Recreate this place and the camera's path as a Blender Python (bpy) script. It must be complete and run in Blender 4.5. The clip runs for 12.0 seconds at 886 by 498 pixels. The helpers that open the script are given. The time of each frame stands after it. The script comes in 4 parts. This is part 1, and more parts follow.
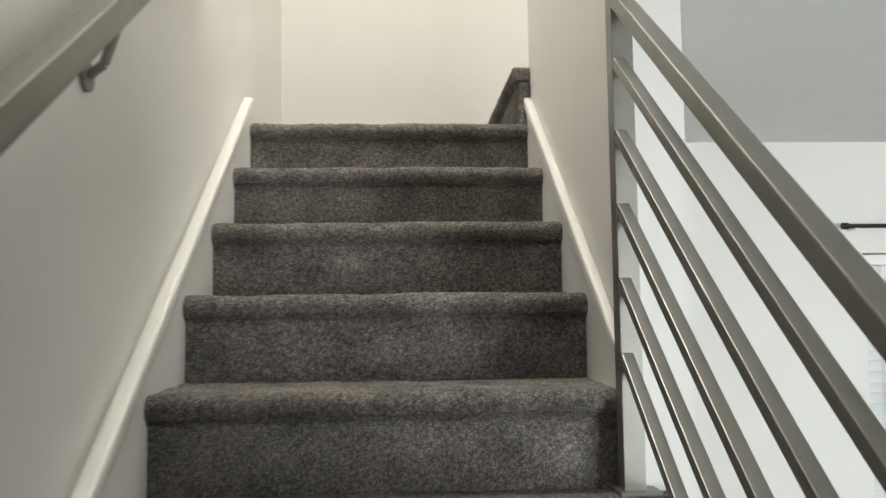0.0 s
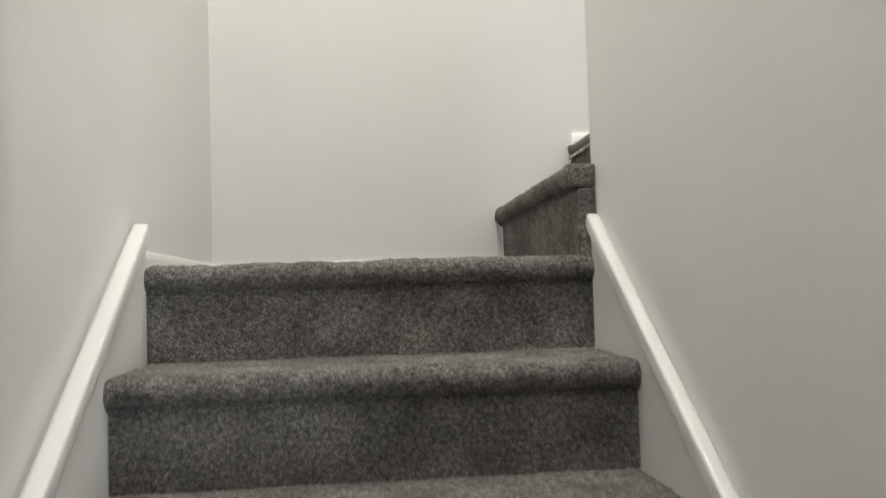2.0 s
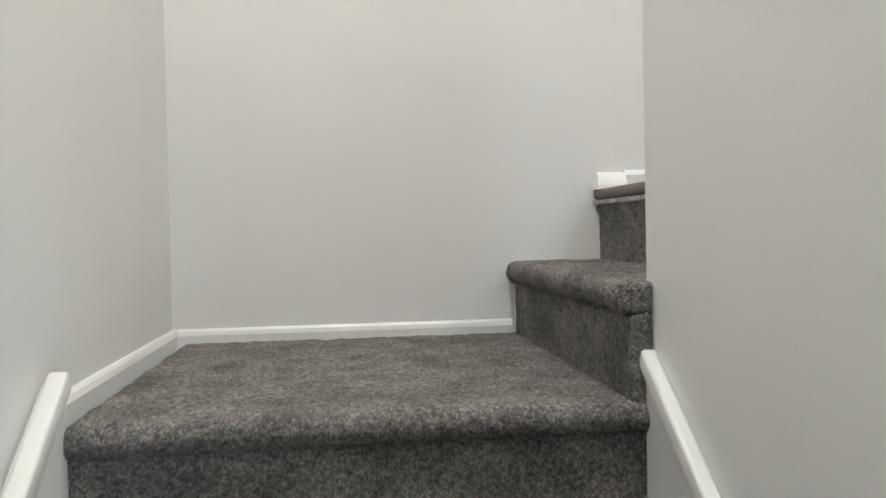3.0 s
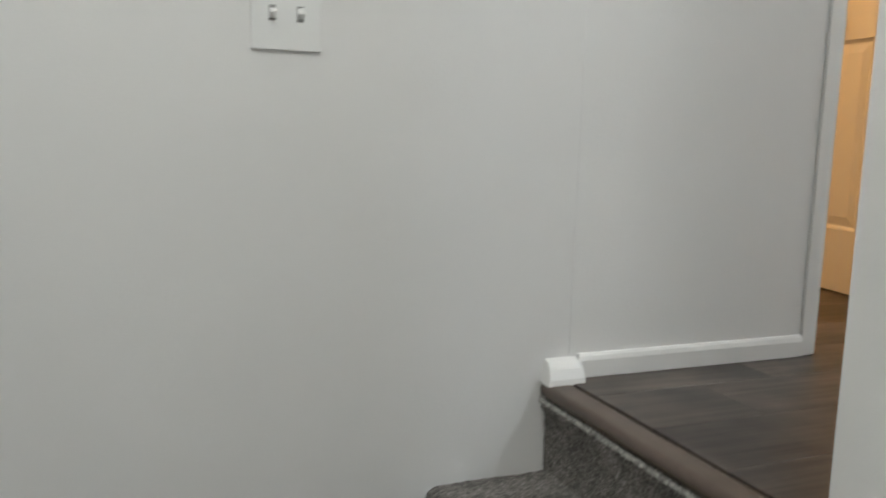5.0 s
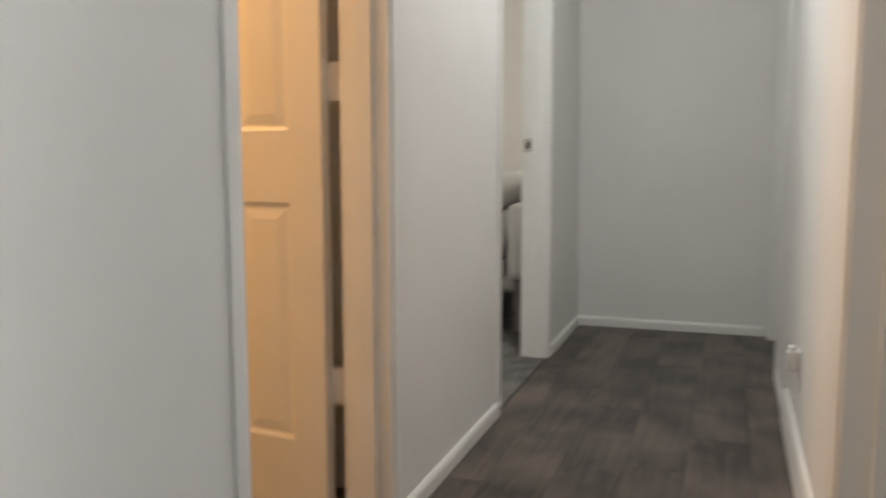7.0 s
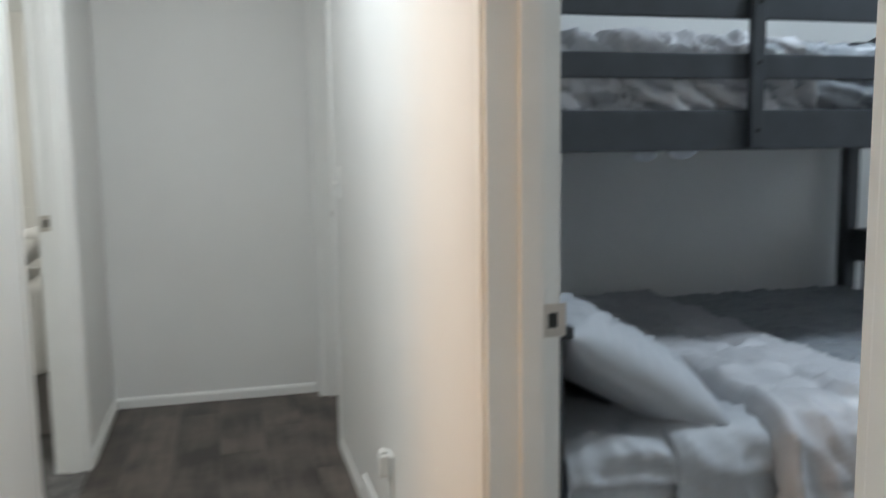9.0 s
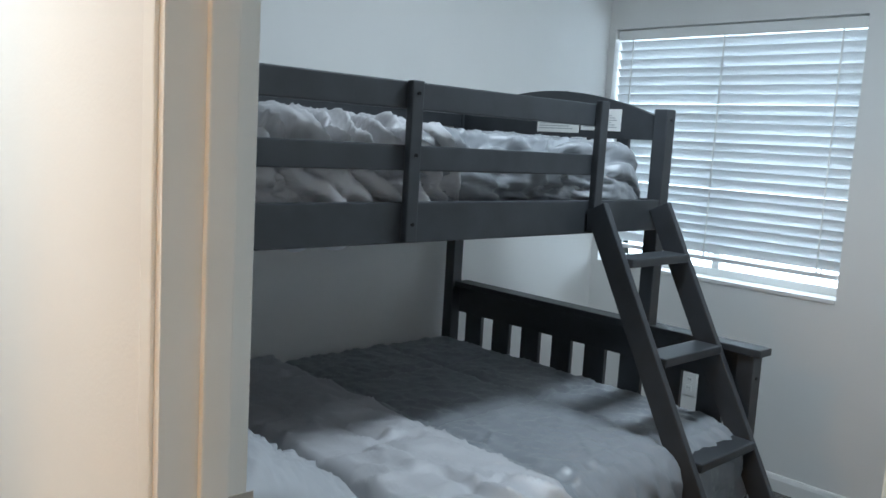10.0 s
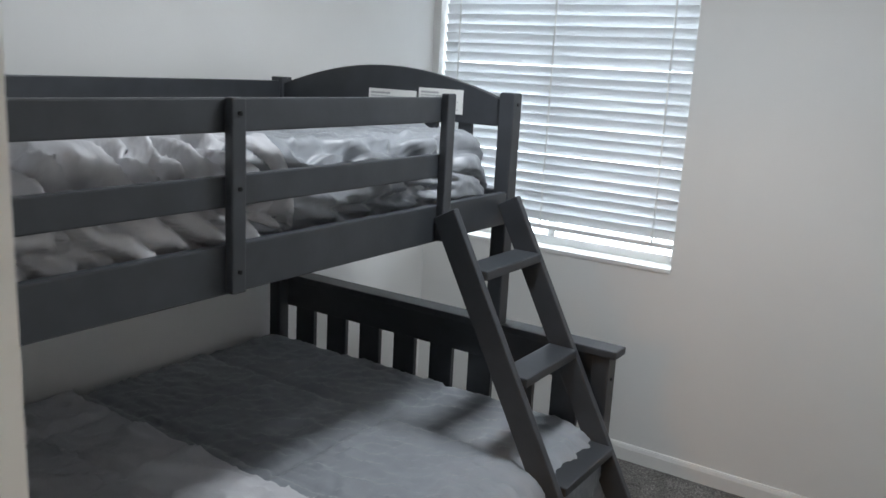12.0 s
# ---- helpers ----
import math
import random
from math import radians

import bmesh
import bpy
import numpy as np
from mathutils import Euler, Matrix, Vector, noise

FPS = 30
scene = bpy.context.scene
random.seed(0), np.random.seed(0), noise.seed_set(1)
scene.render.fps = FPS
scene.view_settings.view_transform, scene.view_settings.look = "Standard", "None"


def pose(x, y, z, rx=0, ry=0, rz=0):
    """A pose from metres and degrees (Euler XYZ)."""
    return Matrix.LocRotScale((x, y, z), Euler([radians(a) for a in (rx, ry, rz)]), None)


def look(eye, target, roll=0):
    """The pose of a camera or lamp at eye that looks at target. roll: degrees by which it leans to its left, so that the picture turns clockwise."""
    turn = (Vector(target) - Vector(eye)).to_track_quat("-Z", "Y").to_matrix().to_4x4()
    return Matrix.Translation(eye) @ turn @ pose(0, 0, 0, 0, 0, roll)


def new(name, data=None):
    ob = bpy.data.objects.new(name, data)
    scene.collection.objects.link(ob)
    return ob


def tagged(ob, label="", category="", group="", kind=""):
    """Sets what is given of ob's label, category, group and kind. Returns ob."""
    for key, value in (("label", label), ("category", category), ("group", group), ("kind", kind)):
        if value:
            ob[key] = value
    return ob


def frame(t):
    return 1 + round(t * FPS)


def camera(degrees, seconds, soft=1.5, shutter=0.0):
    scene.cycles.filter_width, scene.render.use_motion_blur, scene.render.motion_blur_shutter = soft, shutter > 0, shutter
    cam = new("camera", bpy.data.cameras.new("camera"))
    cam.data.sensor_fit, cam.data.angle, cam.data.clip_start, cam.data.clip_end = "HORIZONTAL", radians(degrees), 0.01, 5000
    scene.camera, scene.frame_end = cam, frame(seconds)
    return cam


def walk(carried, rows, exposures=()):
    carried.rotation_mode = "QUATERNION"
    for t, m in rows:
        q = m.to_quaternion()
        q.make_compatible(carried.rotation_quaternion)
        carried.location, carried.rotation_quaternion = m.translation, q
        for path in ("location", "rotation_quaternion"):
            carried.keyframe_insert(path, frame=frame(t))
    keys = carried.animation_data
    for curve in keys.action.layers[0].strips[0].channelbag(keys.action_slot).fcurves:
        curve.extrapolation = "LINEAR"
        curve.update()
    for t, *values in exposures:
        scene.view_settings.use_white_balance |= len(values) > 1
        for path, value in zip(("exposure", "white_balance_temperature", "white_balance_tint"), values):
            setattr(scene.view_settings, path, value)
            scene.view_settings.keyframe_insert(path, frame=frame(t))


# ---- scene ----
cam = camera(55.7, 12.0, shutter=0.35)
PATH = [
    (0, (0.485, -2.565, 1.789), (0.59, -0.574, 1.951), -0.7),
    (0.5, (0.471, -2.261, 1.862), (0.665, -0.275, 2.002), -1.4),
    (1, (0.421, -2.059, 2.026), (0.602, -0.07, 2.142), -1.8),
    (1.5, (0.448, -1.832, 2.183), (0.662, 0.154, 2.29), -1.3),
    (2, (0.434, -1.614, 2.33), (0.63, 0.374, 2.428), -1.8),
    (2.5, (0.422, -1.415, 2.488), (0.645, 0.571, 2.558), -1.0),
    (3, (0.437, -1.236, 2.662), (0.663, 0.751, 2.616), -1.2),
    (3.2, (0.406, -1.146, 2.695), (0.691, 0.833, 2.629), -0.9),
    (4.8, (0.245, -0.563, 3.206), (0.915, 1.3, 2.925), 1.2),
    (5, (0.293, -0.502, 3.254), (1.038, 1.331, 2.961), 1.7),
    (5.5, (0.356, -0.323, 3.37), (1.39, 1.369, 3.107), 1.1),
    (6, (0.415, -0.102, 3.483), (1.885, 1.228, 3.215), 2.1),
    (6.5, (0.555, 0.041, 3.561), (2.27, 1.044, 3.333), 1.1),
    (7, (0.621, 0.171, 3.672), (2.502, 0.81, 3.442), -0.1),
    (7.2, (0.643, 0.247, 3.711), (2.598, 0.624, 3.523), 0.5),
    (8.8, (0.851, 0.361, 3.95), (2.805, 0.076, 3.635), -2.4),
    (9, (0.94, 0.38, 3.957), (2.861, -0.123, 3.713), -0.82),
    (9.5, (1.172, 0.422, 4.095), (2.825, -0.674, 3.835), 1.54),
    (10, (1.272, 0.418, 4.187), (2.705, -0.953, 3.933), 3.4),
    (10.5, (1.321, 0.355, 4.222), (2.724, -1.041, 3.941), 2.1),
    (11, (1.461, 0.341, 4.27), (2.716, -1.182, 3.95), 2.75),
    (11.5, (1.514, 0.347, 4.382), (2.625, -1.276, 4.021), 3.8),
    (12, (1.563, 0.216, 4.405), (2.63, -1.421, 3.978), 3.05),
]
walk(cam, [(t, look(eye, target, roll)) for t, eye, target, roll in PATH],
     exposures=[(0, 0.14, 7050, 7), (0.5, 0.2, 6950, 7), (1.0, 0.33, 6850, 8), (1.5, 0.1, 6750, 8), (2.5, -0.2, 6500, 8), (3.0, -0.25, 6400, 8), (4.8, -0.76, 6150, 6), (5.5, -0.83, 6250, 7), (7.0, -0.80, 6350, 9), (7.2, -0.78, 6300, 10),
                (7.6, -0.7, 6250, 10), (9.0, -0.63, 5800, 4), (10.5, -0.69, 5750, 3), (11.5, -0.64, 6250, 8), (12.0, -0.62, 6400, 10)])

# ---- light ----
world = bpy.data.worlds.new("world")
scene.world = world
world.use_nodes = True
wn = world.node_tree
sky = wn.nodes.new("ShaderNodeTexSky")
sky.sky_type = "NISHITA"
sky.sun_disc = False
sky.sun_elevation = radians(48)
sky.sun_rotation = radians(200)
wn.links.new(sky.outputs[0], wn.nodes["Background"].inputs[0])
wn.nodes["Background"].inputs[1].default_value = 0.12


def area_lamp(name, at, to, w, h, power, colour):
    data = bpy.data.lights.new(name, "AREA")
    data.shape, data.size, data.size_y = "RECTANGLE", w, h
    data.energy, data.color = power, colour
    ob = new(name, data)
    ob.matrix_world = look(at, to)
    return ob


R, T = 0.184, 0.258                  # stair riser and going
ZL = 13 * R                          # landing
U = ZL + 2 * R                       # upper floor
CEIL = U + 2.44
YB = 0.908                            # stair and hall back wall
YS = -0.040                          # hall south wall
XE = 5.0                             # hall end wall
XW = 0.904                           # stair right wall
YWIN = -3.10                         # bedroom window wall
XBED = 3.84                          # wall behind the bunk

area_lamp("hall_ceiling_lamp", (3.15, 0.43, CEIL - 0.03), (3.15, 0.43, 0), 0.34, 0.34, 24.5, (1.0, 0.985, 0.96))
area_lamp("stair_ceiling_lamp", (0.50, -0.68, CEIL - 0.03), (0.50, -0.68, 0), 0.3, 0.3, 44, (1.0, 0.975, 0.93))
area_lamp("bathroom_lamp", (1.7, 2.4, CEIL - 0.25), (2.3, 1.2, U + 0.9), 0.6, 0.15, 41, (1.0, 0.51, 0.17))
area_lamp("bedroom_window_light", (3.22, YWIN - 0.45, 4.35), (3.22, 0, 3.6), 1.6, 1.7, 96, (0.80, 0.90, 1.0))
area_lamp("bedroom_ceiling_lamp", (2.40, -1.63, CEIL - 0.04), (2.40, -1.63, 0), 0.28, 0.28, 35, (0.90, 0.95, 1.0))
# Added daylight fill from the living room's unseen south side.
area_lamp("living_daylight_fill", (3.9, -5.9, 1.25), (3.4, 0, 1.2), 2.2, 1.9, 225, (0.86, 0.93, 1.0))
# Fill lamp added inside the guest room, which has no window.
area_lamp("guest_room_fill_light", (6.4, 3.4, 4.3), (3.5, 2.4, 3.4), 1.0, 1.2, 85, (1.0, 0.93, 0.82))


# ---- materials ----
def material(name, colour, rough=0.6, metal=0.0, var=0.06, scale=6.0, bump=0.0, bump_scale=200.0, spec=0.5, fine=0.0, fine_scale=120.0, random_tone=0.0):
    m = bpy.data.materials.new(name)
    m.use_nodes = True
    nt = m.node_tree
    b = nt.nodes["Principled BSDF"]
    b.inputs["Roughness"].default_value = rough
    b.inputs["Metallic"].default_value = metal
    b.inputs["Specular IOR Level"].default_value = spec
    geo = nt.nodes.new("ShaderNodeTexCoord")
    co = geo.outputs["Object"]
    n1 = nt.nodes.new("ShaderNodeTexNoise")
    n1.inputs["Scale"].default_value = scale
    n1.inputs["Detail"].default_value = 5
    nt.links.new(co, n1.inputs["Vector"])
    ramp = nt.nodes.new("ShaderNodeMapRange")
    ramp.inputs["From Min"].default_value, ramp.inputs["From Max"].default_value = 0.25, 0.75
    ramp.inputs["To Min"].default_value, ramp.inputs["To Max"].default_value = 1 - var, 1 + var
    nt.links.new(n1.outputs["Fac"], ramp.inputs["Value"])
    value = ramp.outputs["Result"]
    if fine:
        n2 = nt.nodes.new("ShaderNodeTexNoise")
        n2.inputs["Scale"].default_value, n2.inputs["Detail"].default_value = fine_scale, 4
        nt.links.new(co, n2.inputs["Vector"])
        r2 = nt.nodes.new("ShaderNodeMapRange")
        r2.inputs["From Min"].default_value, r2.inputs["From Max"].default_value = 0.3, 0.7
        r2.inputs["To Min"].default_value, r2.inputs["To Max"].default_value = 1 - fine, 1 + fine
        nt.links.new(n2.outputs["Fac"], r2.inputs["Value"])
        mul = nt.nodes.new("ShaderNodeMath")
        mul.operation = "MULTIPLY"
        nt.links.new(value, mul.inputs[0])
        nt.links.new(r2.outputs["Result"], mul.inputs[1])
        value = mul.outputs[0]
    if random_tone:
        info = nt.nodes.new("ShaderNodeObjectInfo")
        r3 = nt.nodes.new("ShaderNodeMapRange")
        r3.inputs["To Min"].default_value, r3.inputs["To Max"].default_value = 1 - random_tone, 1 + random_tone
        nt.links.new(info.outputs["Random"], r3.inputs["Value"])
        mul = nt.nodes.new("ShaderNodeMath")
        mul.operation = "MULTIPLY"
        nt.links.new(value, mul.inputs[0])
        nt.links.new(r3.outputs["Result"], mul.inputs[1])
        value = mul.outputs[0]
    tint = nt.nodes.new("ShaderNodeVectorMath")
    tint.operation = "SCALE"
    tint.inputs[0].default_value = colour
    nt.links.new(value, tint.inputs["Scale"])
    nt.links.new(tint.outputs[0], b.inputs["Base Color"])
    if bump:
        n3 = nt.nodes.new("ShaderNodeTexNoise")
        n3.inputs["Scale"].default_value, n3.inputs["Detail"].default_value = bump_scale, 3
        nt.links.new(co, n3.inputs["Vector"])
        bp = nt.nodes.new("ShaderNodeBump")
        bp.inputs["Strength"].default_value, bp.inputs["Distance"].default_value = bump, 0.004
        nt.links.new(n3.outputs["Fac"], bp.inputs["Height"])
        nt.links.new(bp.outputs[0], b.inputs["Normal"])
    return m


def carpet_material(name, colour, tufts):
    """Cut pile: tufts of slightly different tone, shade between them darkened into the colour, over soft brushed
    patches.
    """
    m = material(name, colour, 0.95, var=0.36, scale=11, spec=0.1, fine=0.40, fine_scale=110)
    nt = m.node_tree
    b = nt.nodes["Principled BSDF"]
    co = nt.nodes.new("ShaderNodeTexCoord")
    cell = nt.nodes.new("ShaderNodeTexVoronoi")
    cell.inputs["Scale"].default_value = tufts
    nt.links.new(co.outputs["Object"], cell.inputs["Vector"])
    tone = nt.nodes.new("ShaderNodeSeparateColor")
    nt.links.new(cell.outputs["Color"], tone.inputs[0])
    spread = nt.nodes.new("ShaderNodeMapRange")
    spread.inputs["To Min"].default_value, spread.inputs["To Max"].default_value = 0.68, 1.42
    nt.links.new(tone.outputs[0], spread.inputs["Value"])
    gap = nt.nodes.new("ShaderNodeMapRange")
    gap.inputs["From Min"].default_value, gap.inputs["From Max"].default_value = 0.25, 0.75
    gap.inputs["To Min"].default_value, gap.inputs["To Max"].default_value = 1.08, 0.60
    nt.links.new(cell.outputs["Distance"], gap.inputs["Value"])
    both = nt.nodes.new("ShaderNodeMath")
    both.operation = "MULTIPLY"
    nt.links.new(spread.outputs["Result"], both.inputs[0])
    nt.links.new(gap.outputs["Result"], both.inputs[1])
    base = b.inputs["Base Color"].links[0].from_socket
    tint = nt.nodes.new("ShaderNodeVectorMath")
    tint.operation = "SCALE"
    nt.links.new(base, tint.inputs[0])
    nt.links.new(both.outputs[0], tint.inputs["Scale"])
    nt.links.new(tint.outputs[0], b.inputs["Base Color"])
    bp = nt.nodes.new("ShaderNodeBump")
    bp.invert = True
    bp.inputs["Strength"].default_value, bp.inputs["Distance"].default_value = 0.9, 0.004
    nt.links.new(cell.outputs["Distance"], bp.inputs["Height"])
    nt.links.new(bp.outputs[0], b.inputs["Normal"])
    return m


WALL = material("wall_paint", (0.80, 0.793, 0.772), 0.55, var=0.025, scale=2.5, bump=0.10, bump_scale=160)
CEILING = material("ceiling_paint", (0.82, 0.815, 0.80), 0.8, var=0.02, bump=0.25, bump_scale=90)
TRIM = material("white_trim_paint", (0.83, 0.825, 0.80), 0.35, var=0.02, scale=9, bump=0.04, bump_scale=60)
DOOR = material("white_door_paint", (0.82, 0.80, 0.76), 0.4, var=0.02, scale=8, bump=0.06, bump_scale=110)
CARPET = carpet_material("grey_carpet", (0.245, 0.228, 0.210), 290)
BEDCARPET = carpet_material("taupe_carpet", (0.23, 0.22, 0.21), 230)
STEEL = material("painted_grey_steel", (0.24, 0.235, 0.215), 0.38, metal=0.55, var=0.06, scale=25, bump=0.03, bump_scale=400)
BEDWOOD = material("charcoal_stained_wood", (0.040, 0.044, 0.050), 0.40, var=0.18, scale=14, bump=0.05, bump_scale=90)
BOLT = material("black_bolt", (0.01, 0.01, 0.01), 0.35, metal=0.6)
NICKEL = material("brushed_nickel", (0.55, 0.52, 0.48), 0.35, metal=1.0)
PLASTIC = material("white_plastic", (0.84, 0.84, 0.82), 0.3, var=0.01)
SLOTGREY = material("grey_slot", (0.30, 0.30, 0.29), 0.6)
SLOT = material("dark_slot", (0.03, 0.03, 0.03), 0.6)
COMFORT_DARK = material("grey_comforter", (0.265, 0.28, 0.30), 0.36, var=0.08, scale=7, bump=0.32, bump_scale=26, spec=0.4)
COMFORT_LIGHT = material("silver_grey_comforter_reverse", (0.53, 0.53, 0.55), 0.40, var=0.06, scale=7, bump=0.42, bump_scale=24, spec=0.4)
SHEET = material("pale_grey_sheet", (0.47, 0.485, 0.51), 0.55, var=0.05, scale=7, bump=0.55, bump_scale=20)
WHITECLOTH = material("white_linen", (0.74, 0.72, 0.69), 0.75, var=0.04, bump=0.15, bump_scale=400)
GREYFELT = material("grey_upholstery", (0.24, 0.22, 0.21), 0.85, var=0.1, bump=0.2, bump_scale=300)
PAPER = material("white_label_paper", (0.78, 0.78, 0.76), 0.6, var=0.01)
INK = material("label_ink", (0.42, 0.42, 0.43), 0.7)
BLACKROD = material("black_metal_rod", (0.015, 0.015, 0.016), 0.4, metal=0.5)
BINDING = material("pale_carpet_backing", (0.42, 0.41, 0.38), 0.95, var=0.5, scale=60, bump=0.8, bump_scale=300, spec=0.1, fine=0.6, fine_scale=260)
NOSING = material("brown_wood_nosing", (0.115, 0.085, 0.065), 0.45, var=0.2, scale=18)


def plank_material():
    m = material("dark_vinyl_plank", (0.088, 0.077, 0.068), 0.42, var=0.30, scale=5.0, spec=0.45, random_tone=0.22)
    nt = m.node_tree
    b = nt.nodes["Principled BSDF"]
    co = nt.nodes.new("ShaderNodeTexCoord")
    info = nt.nodes.new("ShaderNodeObjectInfo")
    add = nt.nodes.new("ShaderNodeVectorMath")
    add.operation = "ADD"
    shift = nt.nodes.new("ShaderNodeVectorMath")
    shift.operation = "SCALE"
    shift.inputs[0].default_value = (31.0, 17.0, 0.0)
    nt.links.new(info.outputs["Random"], shift.inputs["Scale"])
    nt.links.new(co.outputs["Object"], add.inputs[0])
    nt.links.new(shift.outputs[0], add.inputs[1])
    mp = nt.nodes.new("ShaderNodeMapping")
    mp.inputs["Scale"].default_value = (3.0, 45.0, 1.0)
    nt.links.new(add.outputs[0], mp.inputs["Vector"])
    n = nt.nodes.new("ShaderNodeTexNoise")
    n.inputs["Scale"].default_value, n.inputs["Detail"].default_value = 1.0, 6
    nt.links.new(mp.outputs[0], n.inputs["Vector"])
    cloud = nt.nodes.new("ShaderNodeTexNoise")
    cloud.inputs["Scale"].default_value, cloud.inputs["Detail"].default_value = 3.6, 5
    nt.links.new(add.outputs[0], cloud.inputs["Vector"])
    ramp = nt.nodes.new("ShaderNodeValToRGB")
    ramp.color_ramp.elements[0].position, ramp.color_ramp.elements[0].color = 0.40, (0.034, 0.027, 0.023, 1)
    ramp.color_ramp.elements[1].position, ramp.color_ramp.elements[1].color = 0.62, (0.140, 0.114, 0.094, 1)
    mixer = nt.nodes.new("ShaderNodeMath")
    mixer.operation = "MULTIPLY_ADD"
    mixer.inputs[1].default_value = 0.34
    half = nt.nodes.new("ShaderNodeMath")
    half.operation = "MULTIPLY"
    half.inputs[1].default_value = 0.66
    nt.links.new(cloud.outputs["Fac"], half.inputs[0])
    nt.links.new(n.outputs["Fac"], mixer.inputs[0])
    nt.links.new(half.outputs[0], mixer.inputs[2])
    nt.links.new(mixer.outputs[0], ramp.inputs[0])
    r3 = nt.nodes.new("ShaderNodeMapRange")
    r3.inputs["To Min"].default_value, r3.inputs["To Max"].default_value = 0.84, 1.2
    nt.links.new(info.outputs["Random"], r3.inputs["Value"])
    sc = nt.nodes.new("ShaderNodeVectorMath")
    sc.operation = "SCALE"
    nt.links.new(ramp.outputs[0], sc.inputs[0])
    nt.links.new(r3.outputs["Result"], sc.inputs["Scale"])
    nt.links.new(sc.outputs[0], b.inputs["Base Color"])
    bp = nt.nodes.new("ShaderNodeBump")
    bp.inputs["Strength"].default_value, bp.inputs["Distance"].default_value = 0.15, 0.002
    nt.links.new(n.outputs["Fac"], bp.inputs["Height"])
    nt.links.new(bp.outputs[0], b.inputs["Normal"])
    return m


def slat_material():
    m = material("white_blind_slat", (0.80, 0.82, 0.83), 0.45, var=0.01)
    nt = m.node_tree
    b = nt.nodes["Principled BSDF"]
    tr = nt.nodes.new("ShaderNodeBsdfTranslucent")
    tr.inputs[0].default_value = (0.75, 0.78, 0.80, 1)
    mx = nt.nodes.new("ShaderNodeMixShader")
    mx.inputs[0].default_value = 0.018
    nt.links.new(b.outputs[0], mx.inputs[1])
    nt.links.new(tr.outputs[0], mx.inputs[2])
    nt.links.new(mx.outputs[0], nt.nodes["Material Output"].inputs[0])
    return m


def glass_material():
    m = bpy.data.materials.new("window_glass")
    m.use_nodes = True
    b = m.node_tree.nodes["Principled BSDF"]
    b.inputs["Transmission Weight"].default_value = 1.0
    b.inputs["Roughness"].default_value = 0.0
    b.inputs["IOR"].default_value = 1.45
    return m


PLANK, SLAT, GLASS = plank_material(), slat_material(), glass_material()


# ---- mesh helpers ----
def box(bm, x0, x1, y0, y1, z0, z1, bevel=0.0, m=None):
    made = bmesh.ops.create_cube(bm, size=1.0)["verts"]
    bmesh.ops.scale(bm, vec=(x1 - x0, y1 - y0, z1 - z0), verts=made)
    bmesh.ops.translate(bm, vec=((x0 + x1) / 2, (y0 + y1) / 2, (z0 + z1) / 2), verts=made)
    if bevel:
        edges = list({e for v in made for e in v.link_edges})
        res = bmesh.ops.bevel(bm, geom=edges, offset=bevel, segments=2, affect="EDGES", profile=0.6)
        made = list({v for f in res["faces"] for v in f.verts} | {v for v in made if v.is_valid})
    if m is not None:
        bmesh.ops.transform(bm, matrix=m, verts=made)
    return bm


def boxes(*rows, bevel=0.0):
    bm = bmesh.new()
    for r in rows:
        box(bm, *r, bevel=bevel)
    return bm


def mesh_object(name, bm, mat, smooth=False):
    me = bpy.data.meshes.new(name)
    bm.to_mesh(me)
    bm.free()
    if smooth:
        for p in me.polygons:
            p.use_smooth = True
    me.materials.append(mat)
    return new(name, me)


def part(name, bm, mat, parent, label="", smooth=False):
    ob = mesh_object(name, bm, mat, smooth)
    ob.parent = parent
    up = parent.matrix_basis.copy()
    if parent.parent:
        up = parent.parent.matrix_basis @ parent.matrix_parent_inverse @ up
    ob.matrix_parent_inverse = up.inverted()
    return tagged(ob, label)


def thing(name, at, label, category, group="", kind=""):
    ob = new(name)
    ob.empty_display_size = 0.1
    ob.location = at
    return tagged(ob, label, category, group, kind)


def soft(name, bm, mat, label, category, group=""):
    return tagged(mesh_object(name, bm, mat, True), label, category, group)


def structure(name, bm, mat, label="", category="", smooth=False):
    return tagged(mesh_object(name, bm, mat, smooth), label, category, kind="structure")


def wall(name, axis, p0, p1, a0, a1, z0, z1, openings=(), mat=None, label=""):
    """A wall between two planes of one axis ('x' or 'y'), with openings (a0, a1, z0, z1)."""
    bm = bmesh.new()

    def piece(b0, b1, c0, c1):
        if b1 - b0 > 1e-4 and c1 - c0 > 1e-4:
            if axis == "y":
                box(bm, b0, b1, p0, p1, c0, c1)
            else:
                box(bm, p0, p1, b0, b1, c0, c1)
    at = a0
    for o0, o1, q0, q1 in sorted(openings):
        piece(at, o0, z0, z1)
        piece(o0, o1, z0, q0)
        piece(o0, o1, q1, z1)
        at = o1
    piece(at, a1, z0, z1)
    return structure(name, bm, mat or WALL, label or "painted off-white drywall wall", "wall")


def cylinder(bm, p, q, r, n=16, r2=None):
    p, q = Vector(p), Vector(q)
    made = bmesh.ops.create_cone(bm, cap_ends=True, segments=n, radius1=r, radius2=r if r2 is None else r2, depth=(q - p).length)["verts"]
    turn = (q - p).to_track_quat("Z", "Y").to_matrix().to_4x4()
    bmesh.ops.transform(bm, matrix=Matrix.Translation((p + q) / 2) @ turn, verts=made)
    return bm


